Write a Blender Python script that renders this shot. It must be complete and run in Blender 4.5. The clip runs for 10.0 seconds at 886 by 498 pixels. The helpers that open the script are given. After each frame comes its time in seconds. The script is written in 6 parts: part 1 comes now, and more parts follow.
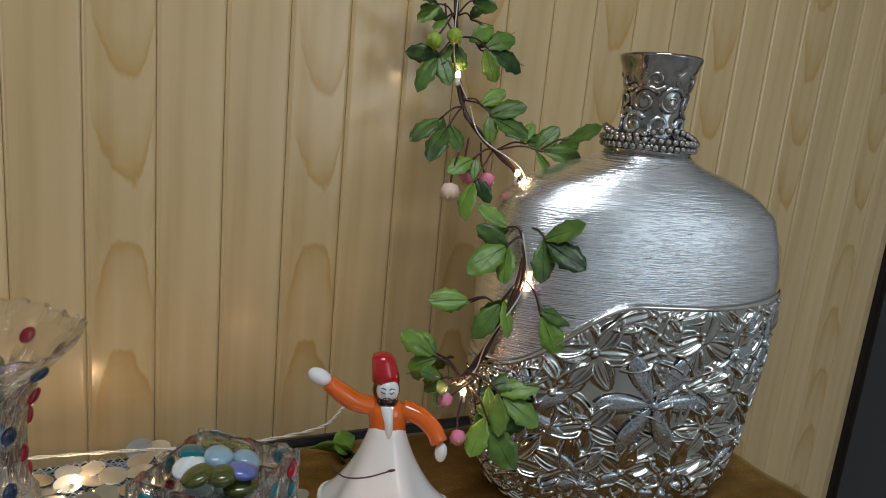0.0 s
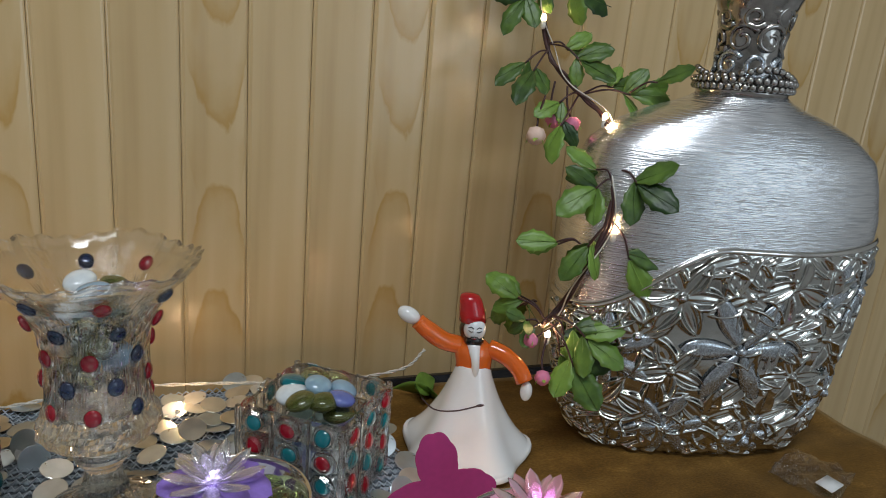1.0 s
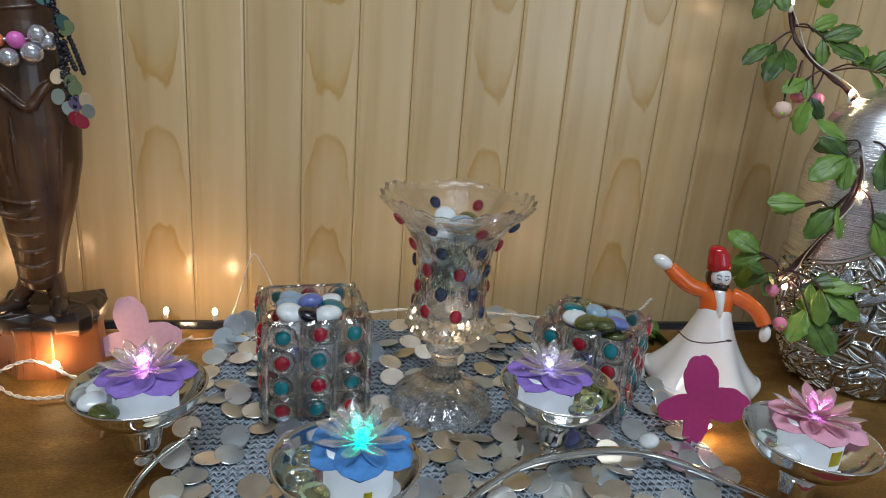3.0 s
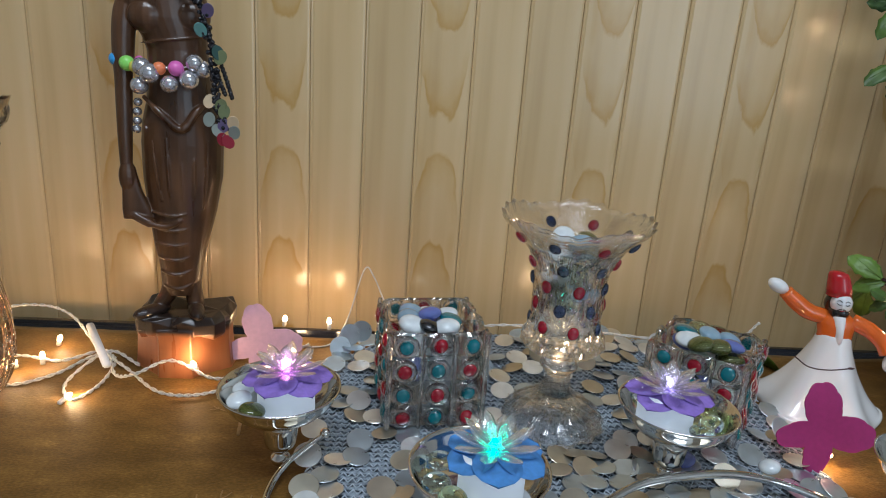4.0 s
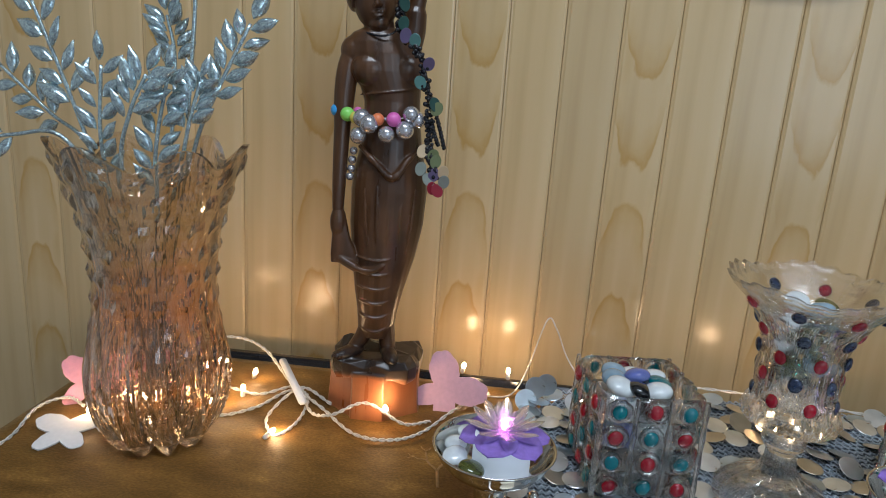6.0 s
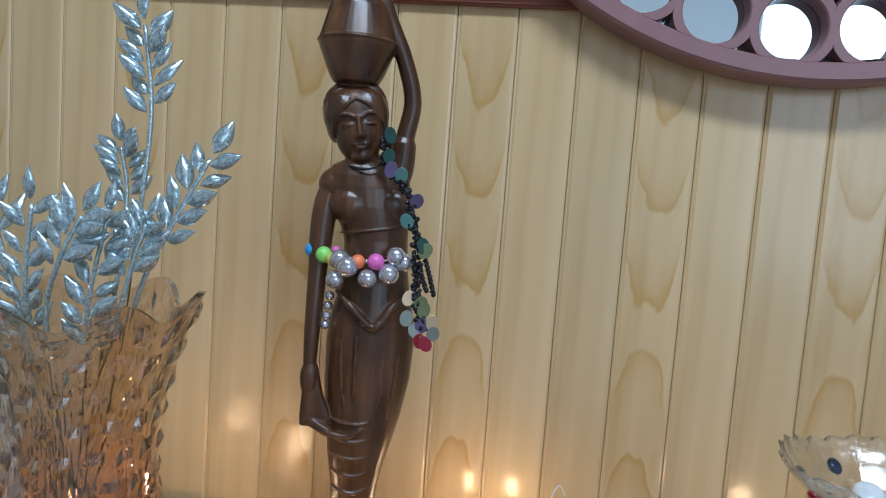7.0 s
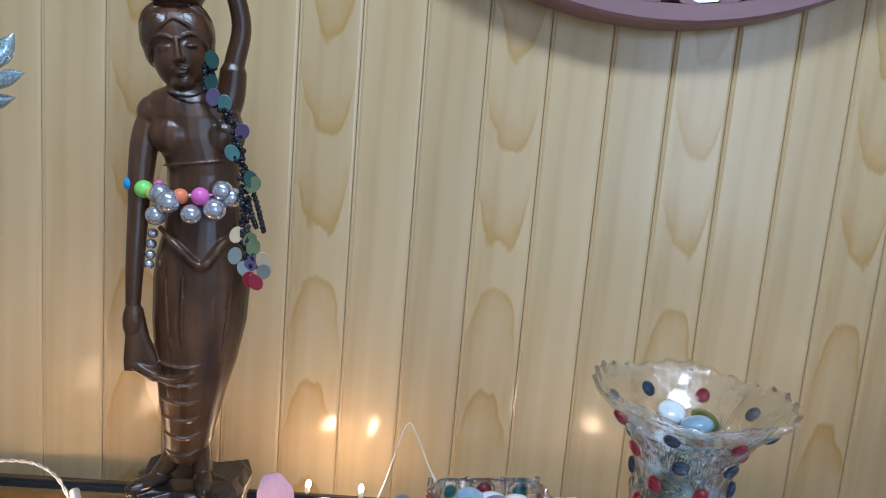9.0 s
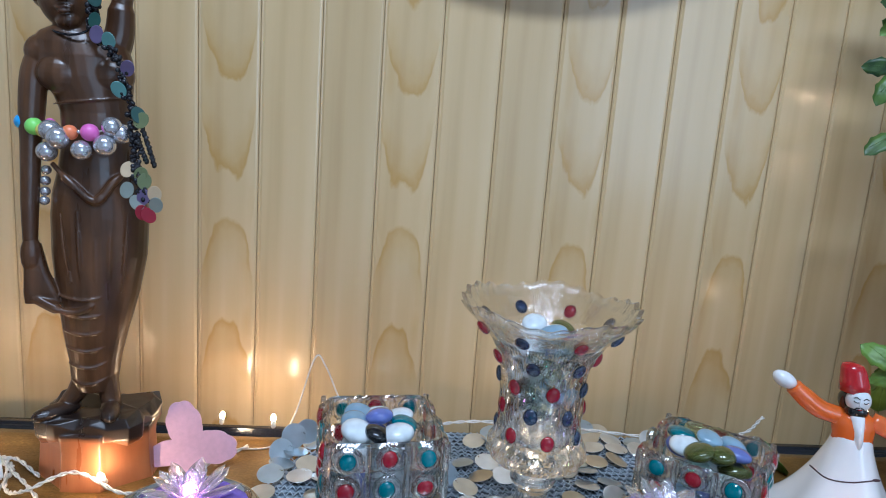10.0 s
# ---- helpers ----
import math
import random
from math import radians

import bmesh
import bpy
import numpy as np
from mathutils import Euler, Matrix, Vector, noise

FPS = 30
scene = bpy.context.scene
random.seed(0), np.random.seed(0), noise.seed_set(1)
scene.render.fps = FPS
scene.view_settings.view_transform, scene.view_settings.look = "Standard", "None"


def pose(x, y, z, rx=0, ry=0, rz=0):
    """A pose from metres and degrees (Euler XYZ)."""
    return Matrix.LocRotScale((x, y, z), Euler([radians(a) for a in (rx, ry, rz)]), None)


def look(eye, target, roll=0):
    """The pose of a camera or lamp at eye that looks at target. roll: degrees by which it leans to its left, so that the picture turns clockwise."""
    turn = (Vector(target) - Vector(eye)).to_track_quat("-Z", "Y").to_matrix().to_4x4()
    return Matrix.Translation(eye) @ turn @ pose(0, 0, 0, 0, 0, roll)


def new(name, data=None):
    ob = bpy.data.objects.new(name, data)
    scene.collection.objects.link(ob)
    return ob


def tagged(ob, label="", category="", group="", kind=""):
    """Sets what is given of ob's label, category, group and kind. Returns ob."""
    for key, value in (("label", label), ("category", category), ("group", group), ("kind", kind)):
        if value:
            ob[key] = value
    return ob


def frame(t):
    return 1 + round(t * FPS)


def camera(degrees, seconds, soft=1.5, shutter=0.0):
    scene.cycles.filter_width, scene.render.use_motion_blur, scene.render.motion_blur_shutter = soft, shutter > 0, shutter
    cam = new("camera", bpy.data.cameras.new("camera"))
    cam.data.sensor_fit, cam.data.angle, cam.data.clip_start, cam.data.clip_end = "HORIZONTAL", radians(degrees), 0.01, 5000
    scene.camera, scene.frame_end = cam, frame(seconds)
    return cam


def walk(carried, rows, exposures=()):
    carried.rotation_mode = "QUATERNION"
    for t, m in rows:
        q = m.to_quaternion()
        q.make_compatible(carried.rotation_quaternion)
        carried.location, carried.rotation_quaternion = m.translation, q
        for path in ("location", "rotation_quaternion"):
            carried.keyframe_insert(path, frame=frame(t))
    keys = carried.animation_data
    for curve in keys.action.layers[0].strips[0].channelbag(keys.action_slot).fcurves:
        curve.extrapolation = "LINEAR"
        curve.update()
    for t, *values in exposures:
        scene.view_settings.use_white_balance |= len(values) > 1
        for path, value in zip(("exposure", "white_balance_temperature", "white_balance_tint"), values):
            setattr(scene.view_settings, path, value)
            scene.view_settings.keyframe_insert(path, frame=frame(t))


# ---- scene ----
cam = camera(68.9, 10.0, soft=1.0)
PATH = [
    (0, (0.343, -0.712, 0.373), (1.199, 1.051, -0.027), 5.5),
    (0.5, (0.328, -0.716, 0.366), (1.11, 1.073, -0.069), 5.3),
    (1, (0.309, -0.71, 0.348), (1.023, 1.088, -0.161), 5.1),
    (1.5, (0.29, -0.708, 0.341), (0.942, 1.111, -0.178), 5.6),
    (2, (0.237, -0.738, 0.343), (0.81, 1.103, -0.186), 5.2),
    (2.2, (0.21, -0.756, 0.351), (0.689, 1.101, -0.216), 4.5),
    (3.3, (0.115, -0.797, 0.341), (0.433, 1.081, -0.268), 4.7),
    (3.5, (0.104, -0.801, 0.342), (0.372, 1.087, -0.26), 4.5),
    (4, (0.086, -0.806, 0.346), (0.233, 1.104, -0.227), 4.1),
    (4.5, (0.055, -0.818, 0.342), (0.072, 1.095, -0.242), 4.0),
    (5, (0.032, -0.827, 0.335), (-0.031, 1.079, -0.269), 3.5),
    (5.5, (0.008, -0.828, 0.327), (-0.095, 1.062, -0.319), 3.9),
    (6, (-0.009, -0.791, 0.352), (-0.195, 1.139, -0.138), 3.9),
    (6.2, (-0.011, -0.777, 0.358), (-0.214, 1.173, -0.036), 3.6),
    (7.3, (-0.015, -0.678, 0.384), (-0.222, 1.307, 0.244), 4.5),
    (7.5, (-0.018, -0.674, 0.387), (-0.187, 1.314, 0.254), 4.3),
    (8, (-0.008, -0.672, 0.382), (-0.096, 1.319, 0.215), 4.2),
    (8.5, (0.02, -0.676, 0.374), (-0.008, 1.31, 0.139), 4.2),
    (9, (0.05, -0.683, 0.364), (0.121, 1.295, 0.081), 4.8),
    (9.5, (0.092, -0.703, 0.345), (0.246, 1.263, 0.01), 4.6),
    (10, (0.122, -0.723, 0.341), (0.288, 1.236, -0.024), 4.2),
]
walk(cam, [(t, look(eye, target, roll)) for t, eye, target, roll in PATH],
     [(0, -0.06, 6450, 10), (2, 0.04, 6350, 10), (3.5, 0.16, 6000, 10), (5.5, 0.1, 5850, 10), (6.2, 0.18, 5900, 10), (7.3, 0.44, 5300, 10), (10, 0.54, 5100, 10)])


# ---- world, lights ----
world = bpy.data.worlds.new("world")
scene.world = world
world.use_nodes = True
world.node_tree.nodes["Background"].inputs[0].default_value = (0.75, 0.85, 1.0, 1)
world.node_tree.nodes["Background"].inputs[1].default_value = 0.02


def lamp(name, kind, m, energy, color, **values):
    data = bpy.data.lights.new(name, kind)
    data.energy, data.color = energy, color
    if "size" in values:
        data.shape, data.size, data.size_y = "RECTANGLE", values["size"], values["size_y"]
    if "radius" in values:
        data.shadow_soft_size = values["radius"]
    ob = new(name, data)
    ob.matrix_world = m
    return ob


CEIL = 1.75
FLOOR = -0.76
lamp("ceiling_lamp", "AREA", look((0.15, -1.05, CEIL - 0.06), (0.15, -0.98, 0)), 19, (0.88, 0.95, 1.0), size=1.1, size_y=0.26)
# daylight through the window behind the camera
lamp("window_light", "AREA", look((1.72, -3.16, 0.80), (0.8, 0, 0.35)), 7.5, (0.80, 0.92, 1.0), size=0.9, size_y=1.5)
WARM = (1.0, 0.62, 0.30)


# ---- materials ----
def nodes_of(name):
    mat = bpy.data.materials.new(name)
    mat.use_nodes = True
    nt = mat.node_tree
    return mat, nt.nodes, nt.links, nt.nodes["Principled BSDF"]


def noise_node(n, l, coord, scale, detail=4, stretch=(1, 1, 1)):
    mp = n.new("ShaderNodeMapping")
    mp.inputs["Scale"].default_value = stretch
    l.new(coord, mp.inputs[0])
    tx = n.new("ShaderNodeTexNoise")
    tx.inputs["Scale"].default_value, tx.inputs["Detail"].default_value = scale, detail
    l.new(mp.outputs[0], tx.inputs["Vector"])
    return tx.outputs["Fac"]


def ramp(n, l, fac, stops):
    r = n.new("ShaderNodeValToRGB")
    while len(r.color_ramp.elements) < len(stops):
        r.color_ramp.elements.new(0.5)
    for e, (p, c) in zip(r.color_ramp.elements, stops):
        e.position, e.color = p, (*c, 1)
    l.new(fac, r.inputs[0])
    return r.outputs[0]


def bump(n, l, height, strength, distance, shader):
    b = n.new("ShaderNodeBump")
    b.inputs["Strength"].default_value, b.inputs["Distance"].default_value = strength, distance
    l.new(height, b.inputs["Height"])
    l.new(b.outputs[0], shader.inputs["Normal"])


def math_node(n, l, op, a, b=None, clamp=False):
    m = n.new("ShaderNodeMath")
    m.operation, m.use_clamp = op, clamp
    for i, v in enumerate((a, b)):
        if v is None:
            continue
        if isinstance(v, (int, float)):
            m.inputs[i].default_value = v
        else:
            l.new(v, m.inputs[i])
    return m.outputs[0]


def mix_node(n, l, fac, a, b):
    m = n.new("ShaderNodeMix")
    m.data_type = "RGBA"
    for i, v in ((0, fac), (6, a), (7, b)):
        if isinstance(v, tuple):
            m.inputs[i].default_value = (*v, 1)
        elif isinstance(v, (int, float)):
            m.inputs[i].default_value = v
        else:
            l.new(v, m.inputs[i])
    return m.outputs[2]


def plain(name, color, rough=0.5, metal=0.0, var=0.25, scale=60, bumps=0.1, stretch=(1, 1, 1), rough_var=0.1, **extra):
    """A surface with grain and stains at two scales."""
    mat, n, l, p = nodes_of(name)
    co = n.new("ShaderNodeTexCoord").outputs["Object"]
    fine = noise_node(n, l, co, scale, 6, stretch)
    broad = noise_node(n, l, co, scale * 0.12, 3, stretch)
    f = math_node(n, l, "ADD", math_node(n, l, "MULTIPLY", fine, 0.55), math_node(n, l, "MULTIPLY", broad, 0.45))
    dark = tuple(c * (1 - var) for c in color)
    light = tuple(min(1, c * (1 + var)) for c in color)
    l.new(ramp(n, l, f, ((0.3, dark), (0.7, light))), p.inputs["Base Color"])
    r = math_node(n, l, "MULTIPLY_ADD", fine, rough_var * 2)
    r.node.inputs[2].default_value = rough - rough_var
    l.new(r, p.inputs["Roughness"])
    p.inputs["Metallic"].default_value = metal
    for key, value in extra.items():
        p.inputs[key.replace("_", " ")].default_value = value
    if bumps:
        bump(n, l, fine, bumps, 0.002, p)
    return mat


def glass(name, color, rough=0.02, ior=1.5, wave=0.0, scale=90, detail=2, coat=0.4, alpha=1.0, stretch=(1, 1, 1)):
    mat, n, l, p = nodes_of(name)
    p.inputs["Base Color"].default_value = (*color, 1)
    p.inputs["Transmission Weight"].default_value = 1
    p.inputs["Roughness"].default_value, p.inputs["IOR"].default_value = rough, ior
    p.inputs["Coat Weight"].default_value, p.inputs["Coat Roughness"].default_value, p.inputs["Coat IOR"].default_value = coat, 0.02, 1.6
    if wave:
        co = n.new("ShaderNodeTexCoord").outputs["Object"]
        bump(n, l, noise_node(n, l, co, scale, detail, stretch), wave, 0.004, p)
    p.inputs["Alpha"].default_value = alpha
    return mat


def glow(name, color, strength):
    mat, n, l, p = nodes_of(name)
    p.inputs["Base Color"].default_value = (*color, 1)
    p.inputs["Emission Color"].default_value = (*color, 1)
    p.inputs["Emission Strength"].default_value = strength
    return mat


def pine(name, knotty):
    """Printed pine boards with cathedral marks every ten centimetres."""
    mat, n, l, p = nodes_of(name)
    tc = n.new("ShaderNodeTexCoord")
    co = tc.outputs["Object"]
    rnd = n.new("ShaderNodeObjectInfo").outputs["Random"]
    sep = n.new("ShaderNodeSeparateXYZ")
    l.new(co, sep.inputs[0])
    x, z = sep.outputs[0], sep.outputs[2]
    grain = noise_node(n, l, co, 60, 6, (1, 1, 0.04))
    streak = noise_node(n, l, co, 9, 3, (3.0, 1, 0.12))
    g = math_node(n, l, "ADD", math_node(n, l, "MULTIPLY", grain, 0.4), math_node(n, l, "MULTIPLY", streak, 0.6))
    base = ramp(n, l, g, ((0.3, (0.50, 0.345, 0.165)), (0.5, (0.61, 0.44, 0.225)), (0.7, (0.67, 0.50, 0.275))))
    col = base
    if knotty:
        u = math_node(n, l, "SUBTRACT", math_node(n, l, "DIVIDE", x, 0.0643), 0.5)
        wob = math_node(n, l, "MULTIPLY", math_node(n, l, "SUBTRACT", noise_node(n, l, co, 26, 5, (1, 1, 0.5)), 0.5), 0.10)
        uu = math_node(n, l, "ADD", u, math_node(n, l, "MULTIPLY", math_node(n, l, "SUBTRACT", rnd, 0.5), 0.16))
        para = math_node(n, l, "MULTIPLY", math_node(n, l, "POWER", math_node(n, l, "ABSOLUTE", uu), 2.4), 0.46)
        def arcs(sign, period, offset):
            s = math_node(n, l, "ADD", math_node(n, l, "MULTIPLY", z, sign), wob)
            s = math_node(n, l, "SUBTRACT", s, para)
            s = math_node(n, l, "ADD", s, math_node(n, l, "MULTIPLY", rnd, 0.03))
            s = math_node(n, l, "DIVIDE", math_node(n, l, "SUBTRACT", s, offset), period)
            return math_node(n, l, "FRACT", s)
        up = arcs(1.0, 0.1, 0.283)
        down = arcs(-1.0, 0.115, -0.215)
        falls = ((0.0, (0, 0, 0)), (0.07, (1, 1, 1)), (0.20, (0.50, 0.50, 0.50)), (0.5, (0.10, 0.10, 0.10)), (0.9, (0, 0, 0)))
        a = ramp(n, l, up, falls)
        b = ramp(n, l, down, falls)
        zone = math_node(n, l, "MULTIPLY", math_node(n, l, "SUBTRACT", z, 0.205), 14.0, True)
        f = mix_node(n, l, zone, b, a)
        side = ramp(n, l, math_node(n, l, "ABSOLUTE", uu), ((0.34, (1, 1, 1)), (0.47, (0, 0, 0))))
        f = math_node(n, l, "MULTIPLY", math_node(n, l, "MULTIPLY", f, side), 0.70)
        # long yellow legs beside the arches
        leg = ramp(n, l, math_node(n, l, "ABSOLUTE", math_node(n, l, "ADD", uu, math_node(n, l, "MULTIPLY", wob, 1.2))), ((0.22, (0, 0, 0)), (0.33, (1, 1, 1)), (0.38, (0.8, 0.8, 0.8)), (0.42, (0, 0, 0))))
        run = ramp(n, l, noise_node(n, l, co, 7, 2, (0.6, 1, 0.8)), ((0.48, (0, 0, 0)), (0.62, (1, 1, 1))))
        f = math_node(n, l, "MAXIMUM", f, math_node(n, l, "MULTIPLY", math_node(n, l, "MULTIPLY", leg, run), 0.45))
        col = mix_node(n, l, f, base, (0.47, 0.265, 0.048))
    tone = math_node(n, l, "ADD", math_node(n, l, "MULTIPLY", rnd, 0.10), 0.95)
    mul = n.new("ShaderNodeVectorMath")
    mul.operation = "SCALE"
    l.new(col, mul.inputs[0])
    l.new(tone, mul.inputs["Scale"])
    l.new(mul.outputs[0], p.inputs["Base Color"])
    l.new(math_node(n, l, "ADD", math_node(n, l, "MULTIPLY", grain, 0.10), 0.15), p.inputs["Roughness"])
    p.inputs["Specular IOR Level"].default_value = 0.55
    bump(n, l, grain, 0.08, 0.001, p)
    return mat


def velvet(name):
    mat, n, l, p = nodes_of(name)
    co = n.new("ShaderNodeTexCoord").outputs["Object"]
    fine = noise_node(n, l, co, 330, 4, (1, 1.8, 1))
    streak = noise_node(n, l, co, 24, 8, (0.9, 1.5, 1))
    broad = noise_node(n, l, co, 9, 5, (0.35, 1.6, 1))
    f = math_node(n, l, "ADD", math_node(n, l, "MULTIPLY", streak, 0.55), math_node(n, l, "MULTIPLY", broad, 0.45))
    f = math_node(n, l, "ADD", f, math_node(n, l, "MULTIPLY", math_node(n, l, "SUBTRACT", fine, 0.5), 0.42))
    l.new(ramp(n, l, f, ((0.36, (0.088, 0.042, 0.007)), (0.5, (0.145, 0.072, 0.014)), (0.6, (0.20, 0.103, 0.022)), (0.72, (0.34, 0.19, 0.048)))), p.inputs["Base Color"])
    p.inputs["Roughness"].default_value = 0.55
    p.inputs["Specular IOR Level"].default_value = 0.15
    p.inputs["Sheen Weight"].default_value = 0.5
    p.inputs["Sheen Roughness"].default_value = 0.35
    p.inputs["Sheen Tint"].default_value = (1.0, 0.75, 0.4, 1)
    h = math_node(n, l, "ADD", math_node(n, l, "MULTIPLY", fine, 0.6), streak)
    bump(n, l, h, 0.14, 0.004, p)
    return mat


def brushed(name):
    mat, n, l, p = nodes_of(name)
    co = n.new("ShaderNodeTexCoord").outputs["Object"]
    lines = noise_node(n, l, co, 430, 4, (0.10, 0.10, 2.2))
    broad = noise_node(n, l, co, 14, 2)
    l.new(ramp(n, l, lines, ((0.30, (0.58, 0.60, 0.64)), (0.5, (0.82, 0.84, 0.88)), (0.7, (0.95, 0.96, 0.98)))), p.inputs["Base Color"])
    p.inputs["Metallic"].default_value = 1
    l.new(math_node(n, l, "ADD", math_node(n, l, "MULTIPLY", broad, 0.10), 0.19), p.inputs["Roughness"])
    p.inputs["Anisotropic"].default_value = 0.6
    bump(n, l, lines, 0.42, 0.0016, p)
    return mat


def crochet(name):
    mat, n, l, p = nodes_of(name)
    co = n.new("ShaderNodeTexCoord").outputs["Object"]
    w = n.new("ShaderNodeTexWave")
    w.wave_type, w.bands_direction, w.wave_profile = "BANDS", "Y", "SIN"
    w.inputs["Scale"].default_value, w.inputs["Distortion"].default_value = 46, 4.0
    w.inputs["Detail"].default_value, w.inputs["Detail Scale"].default_value = 2, 4
    l.new(co, w.inputs[0])
    v = n.new("ShaderNodeTexVoronoi")
    v.inputs["Scale"].default_value = 210
    l.new(co, v.inputs["Vector"])
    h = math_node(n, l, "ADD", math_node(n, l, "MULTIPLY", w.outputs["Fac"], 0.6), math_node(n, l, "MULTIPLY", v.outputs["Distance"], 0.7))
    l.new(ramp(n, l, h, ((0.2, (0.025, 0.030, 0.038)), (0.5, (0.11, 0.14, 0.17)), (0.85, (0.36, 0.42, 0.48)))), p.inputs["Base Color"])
    p.inputs["Roughness"].default_value = 0.75
    bump(n, l, h, 0.9, 0.003, p)
    return mat


def statue_wood(name):
    """Dark stained carving on a paler carved foot."""
    mat, n, l, p = nodes_of(name)
    co = n.new("ShaderNodeTexCoord").outputs["Object"]
    sep = n.new("ShaderNodeSeparateXYZ")
    l.new(co, sep.inputs[0])
    grain = noise_node(n, l, co, 70, 5, (1, 1, 0.12))
    broad = noise_node(n, l, co, 16, 3)
    g = math_node(n, l, "ADD", math_node(n, l, "MULTIPLY", grain, 0.6), math_node(n, l, "MULTIPLY", broad, 0.4))
    dark = ramp(n, l, g, ((0.32, (0.026, 0.0105, 0.0045)), (0.5, (0.070, 0.030, 0.0120)), (0.64, (0.130, 0.058, 0.024)), (0.78, (0.24, 0.112, 0.046))))
    pale = ramp(n, l, g, ((0.3, (0.21, 0.070, 0.026)), (0.7, (0.36, 0.14, 0.055))))
    edge = math_node(n, l, "ADD", sep.outputs[2], math_node(n, l, "MULTIPLY", math_node(n, l, "SUBTRACT", broad, 0.5), 0.02))
    f = ramp(n, l, edge, ((0.050, (0, 0, 0)), (0.054, (1, 1, 1))))
    slab = ramp(n, l, edge, ((0.048, (0, 0, 0)), (0.052, (1, 1, 1)), (0.071, (1, 1, 1)), (0.078, (0, 0, 0))))
    tone = mix_node(n, l, f, pale, dark)
    l.new(mix_node(n, l, slab, tone, (0.022, 0.013, 0.010)), p.inputs["Base Color"])
    l.new(math_node(n, l, "ADD", math_node(n, l, "MULTIPLY", grain, 0.18), 0.21), p.inputs["Roughness"])
    p.inputs["Specular IOR Level"].default_value = 0.6
    p.inputs["Coat Weight"].default_value = 0.0
    bump(n, l, g, 0.25, 0.002, p)
    return mat


def glitter(name, color, metal=0.9):
    mat, n, l, p = nodes_of(name)
    co = n.new("ShaderNodeTexCoord").outputs["Object"]
    v = n.new("ShaderNodeTexVoronoi")
    v.inputs["Scale"].default_value = 1050
    l.new(co, v.inputs["Vector"])
    l.new(ramp(n, l, v.outputs["Color"], ((0.2, tuple(c * 0.60 for c in color)), (0.8, tuple(min(1, c * 1.45) for c in color)))), p.inputs["Base Color"])
    p.inputs["Metallic"].default_value, p.inputs["Roughness"].default_value = metal, 0.22
    bump(n, l, v.outputs["Color"], 1.0, 0.004, p)
    return mat


def leafy(name, a, b):
    mat, n, l, p = nodes_of(name)
    co = n.new("ShaderNodeTexCoord").outputs["Object"]
    isl = n.new("ShaderNodeObjectInfo").outputs["Random"]
    f = math_node(n, l, "ADD", math_node(n, l, "MULTIPLY", noise_node(n, l, co, 70, 3), 0.5), math_node(n, l, "MULTIPLY", isl, 0.5))
    l.new(ramp(n, l, f, ((0.25, a), (0.75, b))), p.inputs["Base Color"])
    p.inputs["Roughness"].default_value = 0.42
    p.inputs["Subsurface Weight"].default_value = 0.0
    bump(n, l, noise_node(n, l, co, 160, 2), 0.15, 0.002, p)
    return mat


M = {}
M["pine"], M["pine_knotty"] = pine("printed_pine", False), pine("printed_pine_knotty", True)
M["groove"] = plain("groove", (0.54, 0.40, 0.22), 0.5)
M["velvet"] = velvet("brown_velvet")
M["redcloth"] = plain("red_cloth", (0.16, 0.008, 0.012), 0.8, scale=200)
M["black"] = plain("black_lacquer", (0.008, 0.009, 0.014), 0.18, var=0.3, bumps=0.05)
M["redwood"] = plain("red_brown_trim", (0.22, 0.06, 0.03), 0.4)
M["paint"] = plain("white_paint", (0.74, 0.74, 0.73), 0.7, var=0.04, scale=30)
M["floor"] = plain("grey_tiles", (0.44, 0.42, 0.40), 0.4, scale=20)
M["rose"] = plain("dusty_rose_paint", (0.27, 0.145, 0.15), 0.36, var=0.1, scale=40)
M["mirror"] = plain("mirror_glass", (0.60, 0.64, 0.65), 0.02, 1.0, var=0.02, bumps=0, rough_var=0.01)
M["wood_statue"] = statue_wood("carved_dark_wood")
M["brushed"] = brushed("brushed_silver")
M["chrome"] = plain("chrome", (0.74, 0.73, 0.70), 0.09, 1.0, var=0.12, scale=40, bumps=0.06, rough_var=0.05)
# darker, mottled chrome for the neck: dark reflections put into the base colour
M["chrome_dark"] = plain("dark_reflection_chrome", (0.36, 0.35, 0.34), 0.12, 1.0, var=0.5, scale=110, bumps=0.2, rough_var=0.05)
M["chrome_cut"] = plain("carved_chrome", (0.56, 0.56, 0.54), 0.12, 1.0, var=0.2, scale=60, bumps=0.12, rough_var=0.05)
M["silverglit"] = glitter("silver_glitter", (0.55, 0.60, 0.66))
M["leafglit"] = glitter("blue_silver_glitter", (0.56, 0.70, 0.84), 0.75)
M["glass"] = glass("clear_glass", (0.995, 0.998, 1.0), 0.0, 1.5, 0.12, 75, 2, 1.0, 0.76)
M["stalk"] = plain("olive_wire", (0.10, 0.09, 0.045), 0.5)
M["amber"] = glass("amber_glass", (0.985, 0.875, 0.775), 0.0, 1.48, 0.06, 85, 2, 1.0, 0.95, (1, 1, 0.5))
amber = M["amber"].node_tree
tone_z = amber.nodes.new("ShaderNodeSeparateXYZ")
amber.links.new(amber.nodes.new("ShaderNodeTexCoord").outputs["Object"], tone_z.inputs[0])
